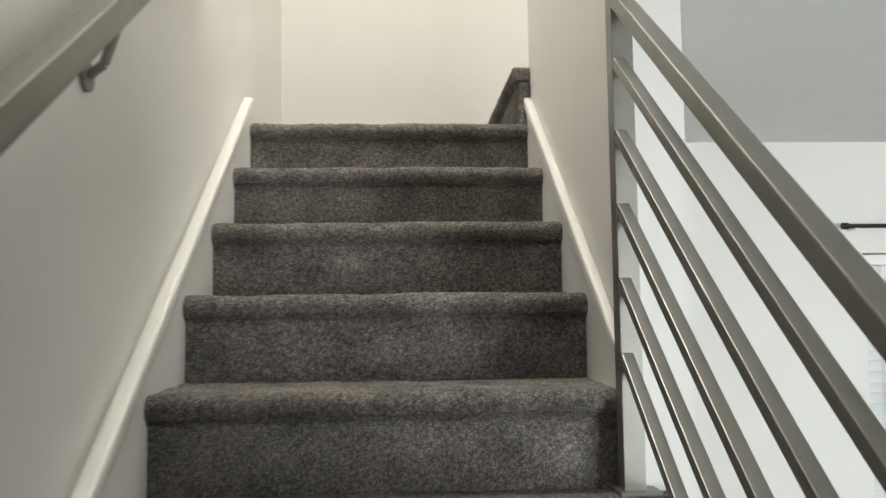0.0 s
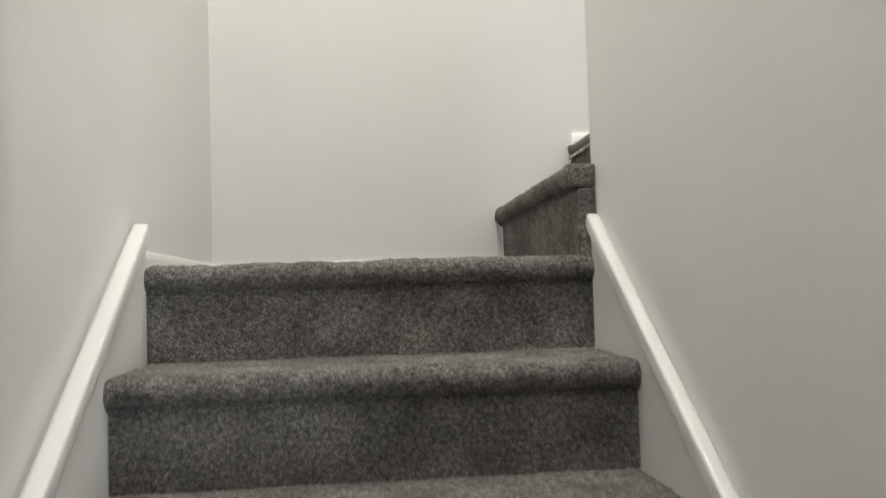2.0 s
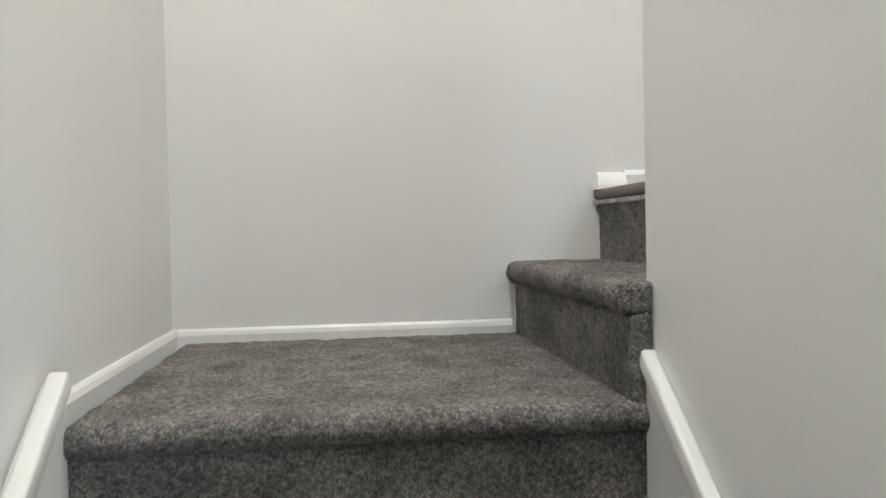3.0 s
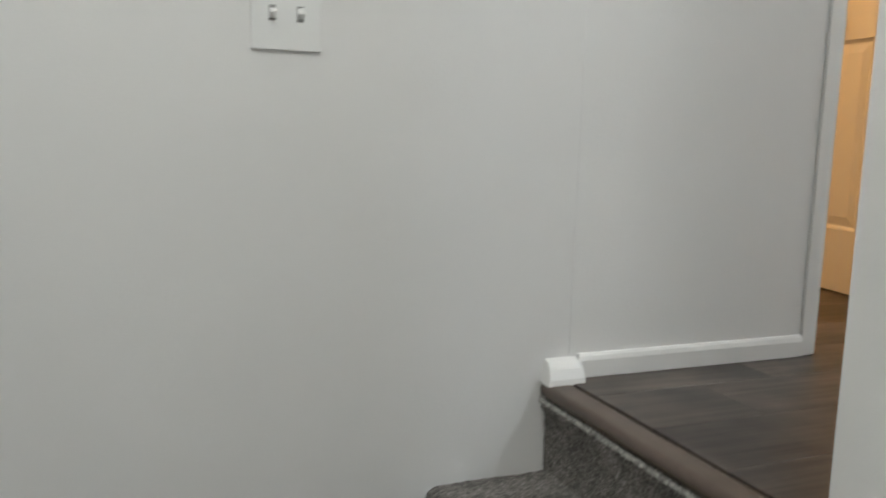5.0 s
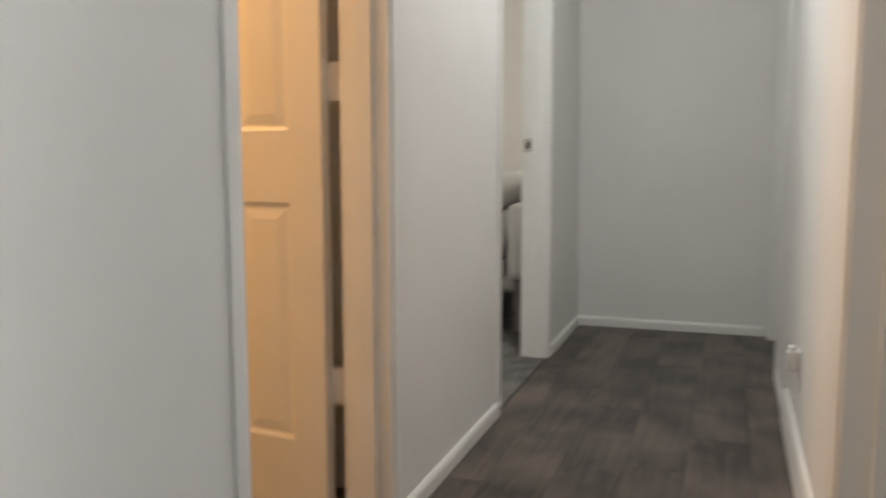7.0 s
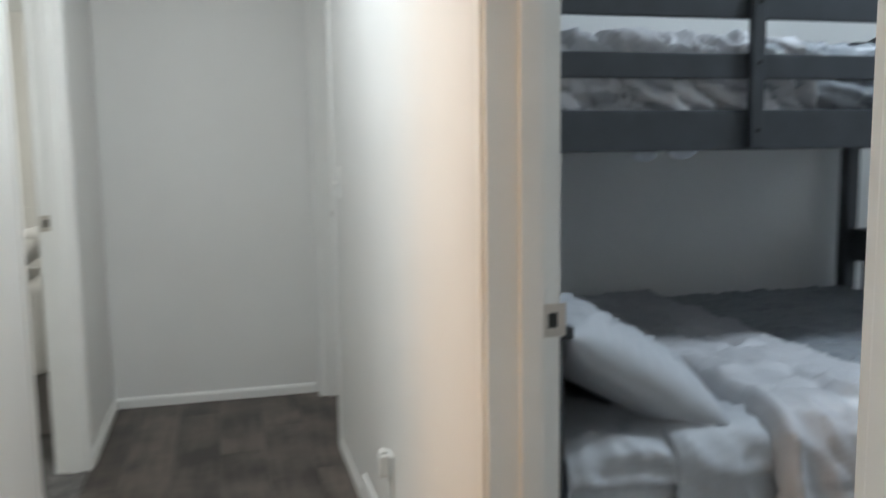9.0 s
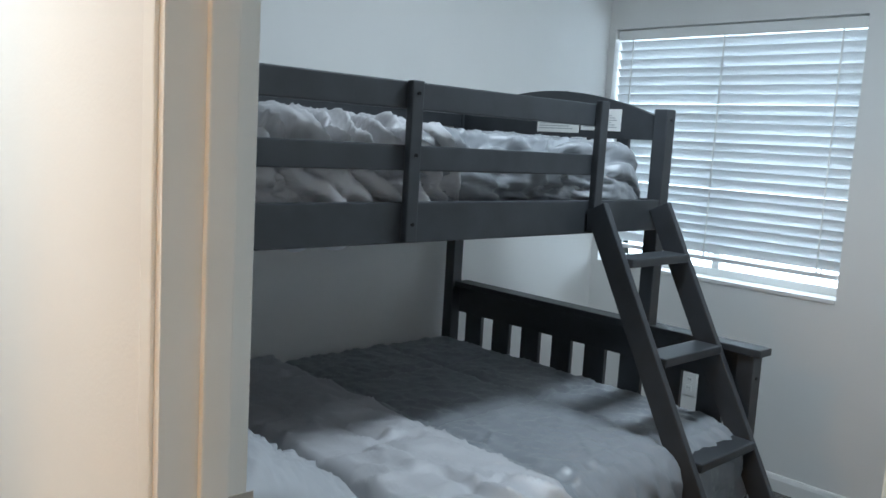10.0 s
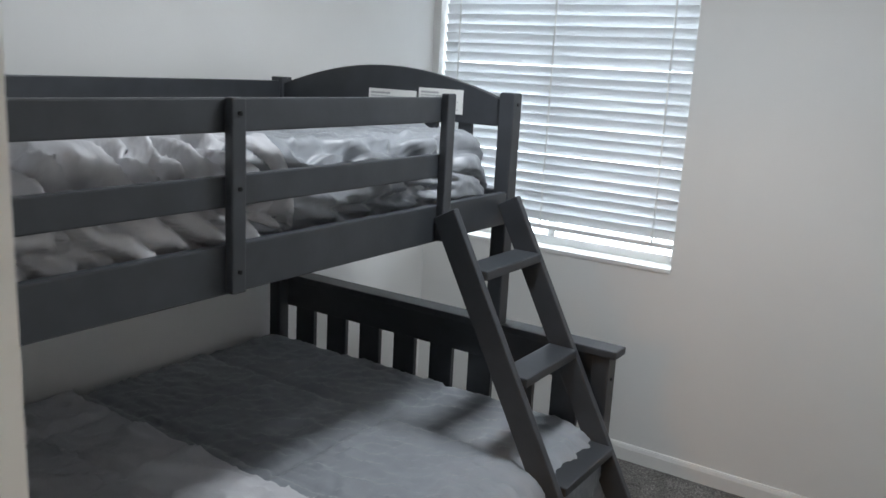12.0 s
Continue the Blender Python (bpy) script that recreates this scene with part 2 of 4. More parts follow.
def grid_mesh(points, nu, nv):
    """A bmesh from a grid of nu x nv points, row by row."""
    bm = bmesh.new()
    vs = [bm.verts.new(p) for p in points]
    for i in range(nu - 1):
        for j in range(nv - 1):
            bm.faces.new((vs[i * nv + j], vs[(i + 1) * nv + j], vs[(i + 1) * nv + j + 1], vs[i * nv + j + 1]))
    return bm


def fbm(x, y, z, s, octaves=3):
    return noise.fractal(Vector((x * s, y * s, z * s)), 1.0, 2.0, octaves)


# ---- carpeted stairs ----
def carpet_profile(run, rise, extra):
    """Cross-section of one carpeted step from the foot of its riser over the nosing to the back of its tread."""
    pts = [(0.022, -rise)]
    n = 12
    for i in range(1, n + 1):
        pts.append((0.022, -rise + (rise - 0.052) * i / n))
    pts.append((0.010, -0.050))
    for i in range(11):
        a = -math.pi * 0.42 + math.pi * 0.92 * i / 10
        pts.append((0.022 - 0.024 * math.cos(a), -0.024 + 0.024 * math.sin(a)))
    m = int((run + extra) / 0.012)
    for i in range(1, m + 1):
        pts.append((0.022 + (run + extra) * i / m, 0.0))
    return pts


def carpet_step(name, parent, place, width, run, rise, extra=0.0, mat=None, label="", skew=None):
    prof = carpet_profile(run, rise, extra)
    nw = int(width / 0.010)
    pts = []
    for i in range(nw + 1):
        u = width * i / nw
        edge = min(u, width - u)
        drop = 0.006 * max(0.0, 1 - edge / 0.012)
        for a, b in prof:
            w = 0.0032 * fbm(u, a, b + parent.location.z + rise * 7.3 * len(bpy.data.objects), 70, 2) + 0.003 * fbm(u, a, b, 11, 2)
            p = place(u, a - (0.4 * w if b < -0.004 else 0), b + (w if b > -0.03 else 0) - drop * (b > -0.06))
            pts.append(p)
    bm = grid_mesh(pts, nw + 1, len(prof))
    bmesh.ops.recalc_face_normals(bm, faces=bm.faces[:])
    return part(name, bm, mat or CARPET, parent, label, smooth=True)


stairs = thing("lower_staircase", (0.45, -1.5, 0), "carpeted straight staircase in dark grey cut pile", "staircase", kind="structure")
for k in range(13):
    if k == 0:
        carpet_step("landing", stairs, lambda u, a, b: (u + 0.026, a - 0.002, ZL + b), XW - 0.036, YB - 0.024, R, 0.0, label="carpeted landing at the turn of the stairs")
    else:
        w = XW - 0.036 if k < 5 else XW + 0.060
        carpet_step("step", stairs, lambda u, a, b, k=k: (u + 0.026, a - k * T, ZL - k * R + b), w, T, R, 0.015)
upper = thing("upper_staircase", (0.95, 0.45, ZL), "two carpeted risers climbing from the landing to the hall", "staircase", kind="structure")
carpet_step("step", upper, lambda u, a, b: (0.845 + a, YB - 0.002 - u, ZL + R + b), YB - 0.014, 0.22, R, 0.012)
part("step_end", boxes((0.866, XW - 0.001, 0.010, 0.06, ZL - 0.01, ZL + R - 0.050), (0.846, XW - 0.001, 0.010, 0.06, ZL + R - 0.050, ZL + R - 0.002), bevel=0.010), CARPET, upper)
pts = [(1.096 + 0.005 * fbm(i * 0.012, j * 0.012, 4.0, 60, 2) - 0.010 * max(0.0, 1 - abs(j - 12) / 1.6), YB - 0.002 - i * 0.012, ZL + R - 0.012 + j * 0.012) for i in range(73) for j in range(15)]
part("riser", grid_mesh(pts, 73, 15), CARPET, upper, smooth=True)
bm = boxes((1.078, 1.135, YS + 0.076, YB - 0.002, U - 0.029, U - 0.001), bevel=0.012)
part("nosing", bm, NOSING, upper, "brown wood-look floor edge nosing", smooth=True)
pts = [(1.0795 + 0.002 * fbm(i * 0.006, j * 0.5, 2.0, 90, 2), YB - 0.003 - i * 0.006, U - 0.0305 - j * 0.0035 + 0.0018 * fbm(i * 0.006, j, 7.0, 110, 2)) for i in range(146) for j in range(4)]
part("carpet_edge", grid_mesh(pts, 146, 4), BINDING, upper, "pale frayed carpet edge below the nosing")


def skirt(name, x0, x1, cap0, cap1, y_low, label):
    """A raked skirting board beside the stairs with a rounded cap."""
    ob = thing(name, ((x0 + x1) / 2, -1.5, 1.2), label, "stair skirting", kind="structure")
    s = R / T
    rise = 0.072
    bm = bmesh.new()
    y1 = 0.012
    low, high = (y_low, ZL + y_low * s), (y1, ZL + y1 * s)
    vs = []
    for x in (x0, x1):
        for y, z in ((low[0], low[1] - 0.5), (high[0], high[1] - 0.5), (high[0], high[1] + rise - 0.02), (low[0], low[1] + rise - 0.02)):
            vs.append(bm.verts.new((x, y, z)))
    for f in ((0, 1, 2, 3), (7, 6, 5, 4), (0, 4, 5, 1), (1, 5, 6, 2), (2, 6, 7, 3), (3, 7, 4, 0)):
        bm.faces.new([vs[i] for i in f])
    part("board", bm, WALL, ob)
    length = math.hypot(y1 - y_low, (y1 - y_low) * s)
    m = Matrix.Translation(((cap0 + cap1) / 2, (y1 + y_low) / 2, ZL + (y1 + y_low) / 2 * s + rise - 0.012)) @ pose(0, 0, 0, math.degrees(math.atan(s)))
    bm = bmesh.new()
    box(bm, -(cap1 - cap0) / 2, (cap1 - cap0) / 2, -length / 2, length / 2, -0.016, 0.016, bevel=0.006, m=m)
    part("cap", bm, TRIM, ob, "white painted cap moulding", smooth=True)


skirt("stair_skirting_outer", 0.0, 0.031, 0.011, 0.040, -3.1, "wall-coloured stair skirting with a white cap")
skirt("stair_skirting_inner", XW - 0.014, XW, XW - 0.024, XW, -1.02, "wall-coloured stair skirting with a white cap ending at the post")

# ---- walls ----
wall("wall_stair_left", "x", -0.15, 0.0, -4.5, YB, 0, CEIL)
wall("wall_stair_right", "x", XW, XW + 0.12, -1.036, 0.040, 0, CEIL, label="painted off-white drywall wall ending at a square corner")
wall("wall_stair_upper", "x", XW, XW + 0.12, -4.5, -1.036, 2.52, CEIL)
wall("wall_back_lower", "y", YB, YB + 0.115, -0.15, XE + 0.12, 0, U - 0.04, openings=[(2.46, 3.9, 0.9, 2.04)])
wall("wall_back", "y", YB, YB + 0.115, -0.15, XE + 0.12, U - 0.04, CEIL,
     openings=[(1.772, 2.42, U - 0.03, U + 2.04), (3.390, 4.232, U - 0.03, U + 2.04)])
wall("wall_hall_south", "y", YS - 0.126, YS, XW + 0.12, XE + 0.12, 2.54, CEIL, openings=[(1.393, 2.268, U - 0.03, U + 2.04), (4.22, 4.93, U - 0.03, U + 2.04)])
wall("wall_hall_end", "x", XE, XE + 0.12, YS, YB, 2.54, CEIL)
wall("wall_bed", "x", XBED, XBED + 0.12, YWIN - 0.14, YS - 0.126, 2.54, CEIL, label="painted pale wall behind the bunk bed")
wall("wall_window", "y", YWIN - 0.14, YWIN, XW + 0.12, XBED, 2.54, CEIL, openings=[(2.606, 3.803, 3.632, 4.785)], label="painted pale wall with a window opening")
wall("wall_bath_left", "x", 0.85, 0.97, YB + 0.115, 3.1, U, CEIL)
wall("wall_bath_right", "x", 2.62, 2.74, YB + 0.115, 3.1, U, CEIL)
wall("wall_bath_back", "y", 3.1, 3.2, 0.85, 2.74, U, CEIL)
wall("wall_guest_left", "x", 2.78, 2.88, YB + 0.115, 4.6, U, CEIL)
wall("wall_guest_right", "x", 6.6, 6.7, YB + 0.115, 4.6, U, CEIL)
wall("wall_guest_back", "y", 4.6, 4.7, 2.78, 6.7, U, CEIL)
wall("wall_guest_front", "y", YB, YB + 0.115, XE + 0.12, 6.7, U, CEIL)
wall("wall_living_east", "x", 6.0, 6.12, -6.0, YB, 0, 2.52)
wall("wall_living_north", "y", YB, YB + 0.115, XE + 0.12, 6.12, 0, 2.52)
wall("wall_living_south", "y", -6.12, -6.0, -0.15, 6.12, 0, 2.52, openings=[(2.7, 5.1, 0.1, 2.1)])
# Unseen wall added to keep the living room light off the stair wall.
wall("wall_light_shield", "x", XW + 0.13, XW + 0.23, -6.0, -2.1, 0, 2.52)
wall("wall_foyer_left", "x", -0.15, 0.0, -6.0, -4.5, 0, 2.52)
wall("wall_closet_end", "y", -1.2, -1.1, XBED + 0.12, XE + 0.12, U, CEIL)

structure("ceiling_upper", boxes((-0.15, 6.7, -4.5, 4.7, CEIL, CEIL + 0.1)), CEILING, "white textured ceiling", "ceiling")
structure("ceiling_living", boxes((XW + 0.12, 6.12, -6.0, YB, 2.52, 2.56), (-0.15, XW + 0.12, -6.0, -4.5, 2.52, 2.56)), CEILING, "white textured ceiling", "ceiling")
structure("floor_living", boxes((-0.15, 6.12, -6.0, YB, -0.1, 0)), BEDCARPET, "grey carpeted lower floor", "floor")
structure("subfloor_upper", boxes((1.112, 6.7, YS - 0.06, 4.7, U - 0.16, U - 0.012)), SLOT, "dark subfloor below the planks", "floor")
structure("bedroom_carpet", boxes((XW + 0.12, XBED, YWIN, YS - 0.06, U - 0.16, U + 0.002)), BEDCARPET, "taupe cut-pile bedroom carpet", "floor")
structure("guest_carpet", boxes((2.88, 6.6, YB + 0.115, 4.6, U - 0.011, U + 0.004), (3.41, 4.214, YB + 0.006, YB + 0.115, U - 0.011, U + 0.003)), BEDCARPET, "taupe cut-pile carpet", "floor")
structure("closet_threshold", boxes((4.238, 4.912, YS - 0.126, YS - 0.0605, U - 0.011, U - 0.001)), BEDCARPET, "carpet strip below the end door", "floor")
structure("ground", boxes((-400, 400, -400, 400, -0.4, -0.12)), material("grass_ground", (0.10, 0.12, 0.06), 0.95, var=0.3, scale=0.5), "grassy ground outside", "ground")


# ---- baseboards and casings ----
def baseboard(x0, y0, x1, y1, z, side, h=0.048, t=0.013, label="white painted baseboard"):
    """A baseboard between two points of the plan; side is the unit vector off the wall."""
    bm = bmesh.new()
    L = math.hypot(x1 - x0, y1 - y0)
    prof = [(0, 0), (t, 0), (t, h * 0.72), (t * 0.75, h * 0.9), (t * 0.45, h), (0, h)]
    rows = []
    for (x, y) in ((x0, y0), (x1, y1)):
        rows.append([bm.verts.new((x + side[0] * a, y + side[1] * a, z + b)) for a, b in prof])
    n = len(prof)
    for i in range(n):
        bm.faces.new((rows[0][i], rows[0][(i + 1) % n], rows[1][(i + 1) % n], rows[1][i]))
    bm.faces.new(rows[0])
    bm.faces.new(rows[1][::-1])
    bmesh.ops.recalc_face_normals(bm, faces=bm.faces[:])
    return structure("baseboard", bm, TRIM, label, "baseboard")


baseboard(0.0, 0.014, 0.0, YB, ZL - 0.022, (1, 0), h=0.057)
baseboard(0.013, YB, 0.858, YB, ZL - 0.022, (0, -1), h=0.057)
baseboard(1.162, YB, 1.741, YB, U + 0.001, (0, -1))
baseboard(2.495, YB, 3.359, YB, U + 0.001, (0, -1))
baseboard(4.263, YB, XE, YB, U + 0.001, (0, -1))
baseboard(XE, YB - 0.014, XE, YS + 0.02, U + 0.001, (-1, 0))
baseboard(2.300, YS, 3.61, YS, U + 0.001, (0, 1), h=0.115, t=0.016)
baseboard(3.61, YS, 4.188, YS, U + 0.001, (0, 1), h=0.035, t=0.010)
baseboard(XW + 0.12, YS, 1.362, YS, U + 0.001, (0, 1))
baseboard(XW + 0.12, YWIN, XBED, YWIN, U + 0.002, (0, 1), h=0.075)
baseboard(XBED, YWIN + 0.014, XBED, YS - 0.126, U + 0.002, (-1, 0), h=0.075)
structure("trim", boxes((1.143, 1.158, YB - 0.0009, YB + 0.001, U + 0.034, CEIL), bevel=0.0004), WALL, "painted drywall corner bead on the back wall", "trim")
bm = bmesh.new()
ring = []
for x in (1.078, 1.160):
    ring.append([bm.verts.new((x + (0.012 * b / 0.046 if x < 1.1 else 0.0), YB - a, U - 0.002 + b)) for a, b in ((0.0, 0.0), (0.042, 0.0), (0.040, 0.012), (0.030, 0.030), (0.016, 0.042), (0.0, 0.046))])
for i in range(6):
    bm.faces.new((ring[0][i], ring[0][(i + 1) % 6], ring[1][(i + 1) % 6], ring[1][i]))
bm.faces.new(ring[0])
bm.faces.new(ring[1][::-1])
bmesh.ops.recalc_face_normals(bm, faces=bm.faces[:])
structure("baseboard_return", bm, TRIM, "mitred white baseboard end above the nosing", "baseboard")


def door_frame(name, o0, o1, y_front, y_back, top, label, stop_y, back=True):
    """Jambs, stops and casings of an opening in a wall that runs along x; y_front is the hall face."""
    ob = thing(name, ((o0 + o1) / 2, (y_front + y_back) / 2, U), label, "door frame", kind="structure")
    s = 1 if y_front > y_back else -1
    ya, yb = min(y_front, y_back) - 0.002, max(y_front, y_back) + 0.002
    t = 0.018
    for x0, x1 in ((o0, o0 + t), (o1 - t, o1)):
        part("jamb", boxes((x0, x1, ya, yb, U, top - t), bevel=0.0015), TRIM, ob)
    part("head_jamb", boxes((o0, o1, ya, yb, top - t, top), bevel=0.0015), TRIM, ob)
    for x0, x1 in ((o0 + t, o0 + t + 0.011), (o1 - t - 0.011, o1 - t)):
        part("stop", boxes((x0, x1, stop_y - 0.021, stop_y + 0.021, U, top - t), bevel=0.003), TRIM, ob)
    part("stop", boxes((o0 + t, o1 - t, stop_y - 0.021, stop_y + 0.021, top - t - 0.011, top - t), bevel=0.003), TRIM, ob)
    for face, sg in ((y_front, s), (y_back, -s))[:2 if back else 1]:
        f0, f1 = min(face, face + sg * 0.008), max(face, face + sg * 0.008)
        for x0, x1 in ((o0 - 0.030, o0 + 0.004), (o1 - 0.004, o1 + 0.030)):
            part("casing", boxes((x0, x1, f0, f1, U, top + 0.03), bevel=0.0035), TRIM, ob)
        part("head_casing", boxes((o0 - 0.030, o1 + 0.030, f0 + 0.0006, f1 - 0.0006, top - 0.004, top + 0.0295), bevel=0.0025), TRIM, ob)
    return ob


TOP = U + 2.04
frame_bath = door_frame("door_frame_1", 1.772, 2.42, YB, YB + 0.117, TOP, "white painted bathroom door frame glowing in warm light", YB + 0.055, back=False)
frame_guest = door_frame("door_frame_2", 3.390, 4.232, YB, YB + 0.115, TOP, "white painted door frame of the guest room", YB + 0.055)
frame_bunk = door_frame("door_frame_3", 1.393, 2.268, YS, YS - 0.126, TOP, "white painted door frame of the bunk bedroom", YS - 0.0735)
frame_end = door_frame("door_frame_4", 4.22, 4.93, YS, YS - 0.126, TOP, "white painted door frame at the hall's end", YS - 0.062)


def panel_door(name, w, label, m, hinge_mat=NICKEL, flush=False):
    """A six-panel door slab with its hinge edge at x = 0, lying along +x, 35 mm thick in y."""
    ob = thing(name, (0, 0, 0), label, "door")
    ob.matrix_basis = m
    h, t = 2.015, 0.035
    stile, mid = 0.118 if w > 0.7 else 0.092, 0.10 if w > 0.7 else 0.085
    pw = (w - 2 * stile - mid) / 2
    rows = [] if flush else [(0.196, 0.785), (0.956, 1.55), (1.66, 1.89)]
    cols = [(stile, stile + pw), (stile + pw + mid, w - stile)]
    bm = bmesh.new()
    if flush:
        box(bm, 0, w, 0, t, 0, h, bevel=0.002)
    else:
        box(bm, 0, w, 0.007, t - 0.007, 0, h)
    for z0, z1 in () if flush else ((0, rows[0][0]), (rows[0][1], rows[1][0]), (rows[1][1], rows[2][0]), (rows[2][1], h)):
        for y0, y1 in ((0, 0.007), (t - 0.007, t)):
            box(bm, 0, w, y0, y1, z0, z1)
    for z0, z1 in rows:
        for x0, x1 in ((0, stile), (cols[0][1], cols[1][0]), (w - stile, w)):
            for y0, y1 in ((0, 0.007), (t - 0.007, t)):
                box(bm, x0, x1, y0, y1, z0, z1)
    slab = mesh_object("slab", bm, DOOR)
    slab.parent = ob
    for z0, z1 in rows:
        for x0, x1 in cols:
            bm = bmesh.new()
            for y, sg in ((0.007, -1), (t - 0.007, 1)):
                outer = [(x0 + 0.001, z0 + 0.001), (x1 - 0.001, z0 + 0.001), (x1 - 0.001, z1 - 0.001), (x0 + 0.001, z1 - 0.001)]
                rings = []
                for inset, lift in ((0.0, 0.0065), (0.010, 0.0005), (0.016, 0.0005), (0.040, 0.0058)):
                    rings.append([bm.verts.new((px + (inset if px < (x0 + x1) / 2 else -inset), y + sg * lift, pz + (inset if pz < (z0 + z1) / 2 else -inset))) for px, pz in outer])
                for a, b in zip(rings, rings[1:]):
                    for i in range(4):
                        bm.faces.new((a[i], a[(i + 1) % 4], b[(i + 1) % 4], b[i]))
                bm.faces.new(rings[-1])
            bmesh.ops.recalc_face_normals(bm, faces=bm.faces[:])
            p = mesh_object("panel", bm, DOOR)
            p.parent = ob
    for z in (0.34, 1.07, 1.80):
        bm = boxes((-0.050, 0.001, 0.003, 0.0055, z - 0.045, z + 0.045), bevel=0.0005)
        cylinder(bm, (-0.004, -0.006, z - 0.046), (-0.004, -0.006, z + 0.046), 0.006, 12)
        hg = mesh_object("hinge", bm, hinge_mat)
        hg.parent = ob
        tagged(hg, "painted butt hinge")
    bm = bmesh.new()
    for sg, y in ((-1, 0), (1, t)):
        cylinder(bm, (w - 0.065, y, 0.92), (w - 0.065, y + sg * 0.008, 0.92), 0.032, 20)
        cylinder(bm, (w - 0.065, y + sg * 0.008, 0.92), (w - 0.065, y + sg * 0.035, 0.92), 0.012, 14)
        s = bmesh.ops.create_uvsphere(bm, u_segments=18, v_segments=12, radius=0.027)["verts"]
        bmesh.ops.translate(bm, vec=(w - 0.065, y + sg * 0.052, 0.92), verts=s)
    kb = mesh_object("knob", bm, NICKEL, True)
    kb.parent = ob
    tagged(kb, "brushed nickel door knob")
    return ob


WHITEHINGE = material("painted_hinge", (0.74, 0.72, 0.68), 0.4)
panel_door("bathroom_door", 0.585, "white six-panel bathroom door standing open, warmly lit", pose(2.432, 1.070, U + 0.006, 0, 0, 83), WHITEHINGE)
panel_door("bedroom_door", 0.772, "plain white bedroom door standing open into the room", pose(1.413, YS - 0.130, U + 0.012, 0, 0, -78), flush=True)
panel_door("end_door", 0.665, "white six-panel door closed at the hall's end", pose(4.909, YS - 0.076, U + 0.012, 0, 0, 180))


def strike_plate(name, x, y, z, sx):
    ob = thing(name, (x, y, z), "brushed nickel strike plate on the door jamb", "strike plate")
    part("plate", boxes((min(x, x + sx * 0.002), max(x, x + sx * 0.002), y - 0.026, y + 0.018, z - 0.029, z + 0.029), bevel=0.0008), NICKEL, ob)
    part("latch_hole", boxes((min(x, x + sx * 0.003), max(x, x + sx * 0.003), y - 0.010, y + 0.006, z - 0.013, z + 0.013)), SLOT, ob, "dark latch hole")
    for dz in (-0.021, 0.021):
        bm = cylinder(bmesh.new(), (x + sx * 0.001, y - 0.002, z + dz), (x + sx * 0.003, y - 0.002, z + dz), 0.0035, 10)
        part("screw", bm, NICKEL, ob)


strike_plate("strike_plate", 2.250, YS - 0.112, 3.66, -1)
strike_plate("strike_plate", 4.214, YB + 0.093, 3.70, -1)


def wall_plate(name, x, y, z, sy, w, h, kind, label):
    """A plate on a wall that runs along x; sy is the way out of the wall."""
    ob = thing(name, (x, y, z), label, "light switch" if kind == "switch" else "outlet")

    def out(a, b):
        return (min(y + sy * a, y + sy * b), max(y + sy * a, y + sy * b))
    part("plate", boxes((x - w / 2, x + w / 2, *out(0, 0.006), z - h / 2, z + h / 2), bevel=0.0025), PLASTIC, ob)
    if kind == "switch":
        n = 2 if w > 0.1 else 1
        for i in range(n):
            cx = x + (i - (n - 1) / 2) * 0.046
            part("slot", boxes((cx - 0.0055, cx + 0.0055, *out(0.005, 0.0066), z - 0.0125, z + 0.0125)), SLOTGREY, ob, "switch slot")
            m = Matrix.Translation((cx, y + sy * 0.008, z)) @ pose(0, 0, 0, 28 if (i == 0) == (sy < 0) else -28)
            bm = bmesh.new()
            box(bm, -0.0045, 0.0045, -0.009, 0.009, -0.006, 0.006, bevel=0.0012, m=m)
            part("toggle", bm, PLASTIC, ob, "white toggle lever")
            for dz in (-0.030, 0.030):
                part("screw", cylinder(bmesh.new(), (cx, y + sy * 0.0055, z + dz), (cx, y + sy * 0.0072, z + dz), 0.003, 10), PLASTIC, ob)
    else:
        for dz in (-0.02, 0.02):
            part("socket", boxes((x - 0.016, x + 0.016, *out(0.005, 0.0075), z + dz - 0.014, z + dz + 0.014), bevel=0.002), PLASTIC, ob)
            for dx in (-0.006, 0.006):
                part("slot", boxes((x + dx - 0.0012, x + dx + 0.0012, *out(0.007, 0.0079), z + dz - 0.003, z + dz + 0.005)), SLOT, ob)
    return ob


wall_plate("light_switch", 0.576, YB, 3.426, -1, 0.116, 0.118, "switch", "white double toggle light switch on the stair wall")
wall_plate("light_switch", 4.05, YS, 3.83, 1, 0.07, 0.115, "switch", "white single light switch beside the end door")
wall_plate("wall_outlet", 3.15, YS, 3.055, 1, 0.07, 0.115, "outlet", "white wall outlet low on the hall wall")
plug = thing("plug_in_light", (3.15, YS, 3.085), "small white plug-in night light in the hall outlet", "night light")
part("body", boxes((3.128, 3.172, YS + 0.008, YS + 0.036, 3.052, 3.112), bevel=0.006), PLASTIC, plug, smooth=False)
part("lens", boxes((3.134, 3.166, YS + 0.014, YS + 0.032, 3.1125, 3.124), bevel=0.004), TRIM, plug, "frosted white lens")
wall_plate("wall_outlet", 3.22, YWIN, 3.128, 1, 0.07, 0.115, "outlet", "white wall outlet behind the bunk's footboard")


# ---- metal stair railing ----
def raked_bar(p, q, w, h, bevel):
    """A rectangular bar from p to q: w across (x), h in the upright plane."""
    p, q = Vector(p), Vector(q)
    d = q - p
    m = Matrix.Translation((p + q) / 2) @ pose(0, 0, 0, math.degrees(math.atan2(d.z, d.y)))
    bm = bmesh.new()
    box(bm, -w / 2, w / 2, -d.length / 2, d.length / 2, -h / 2, h / 2, bevel=bevel, m=m)
    return bm


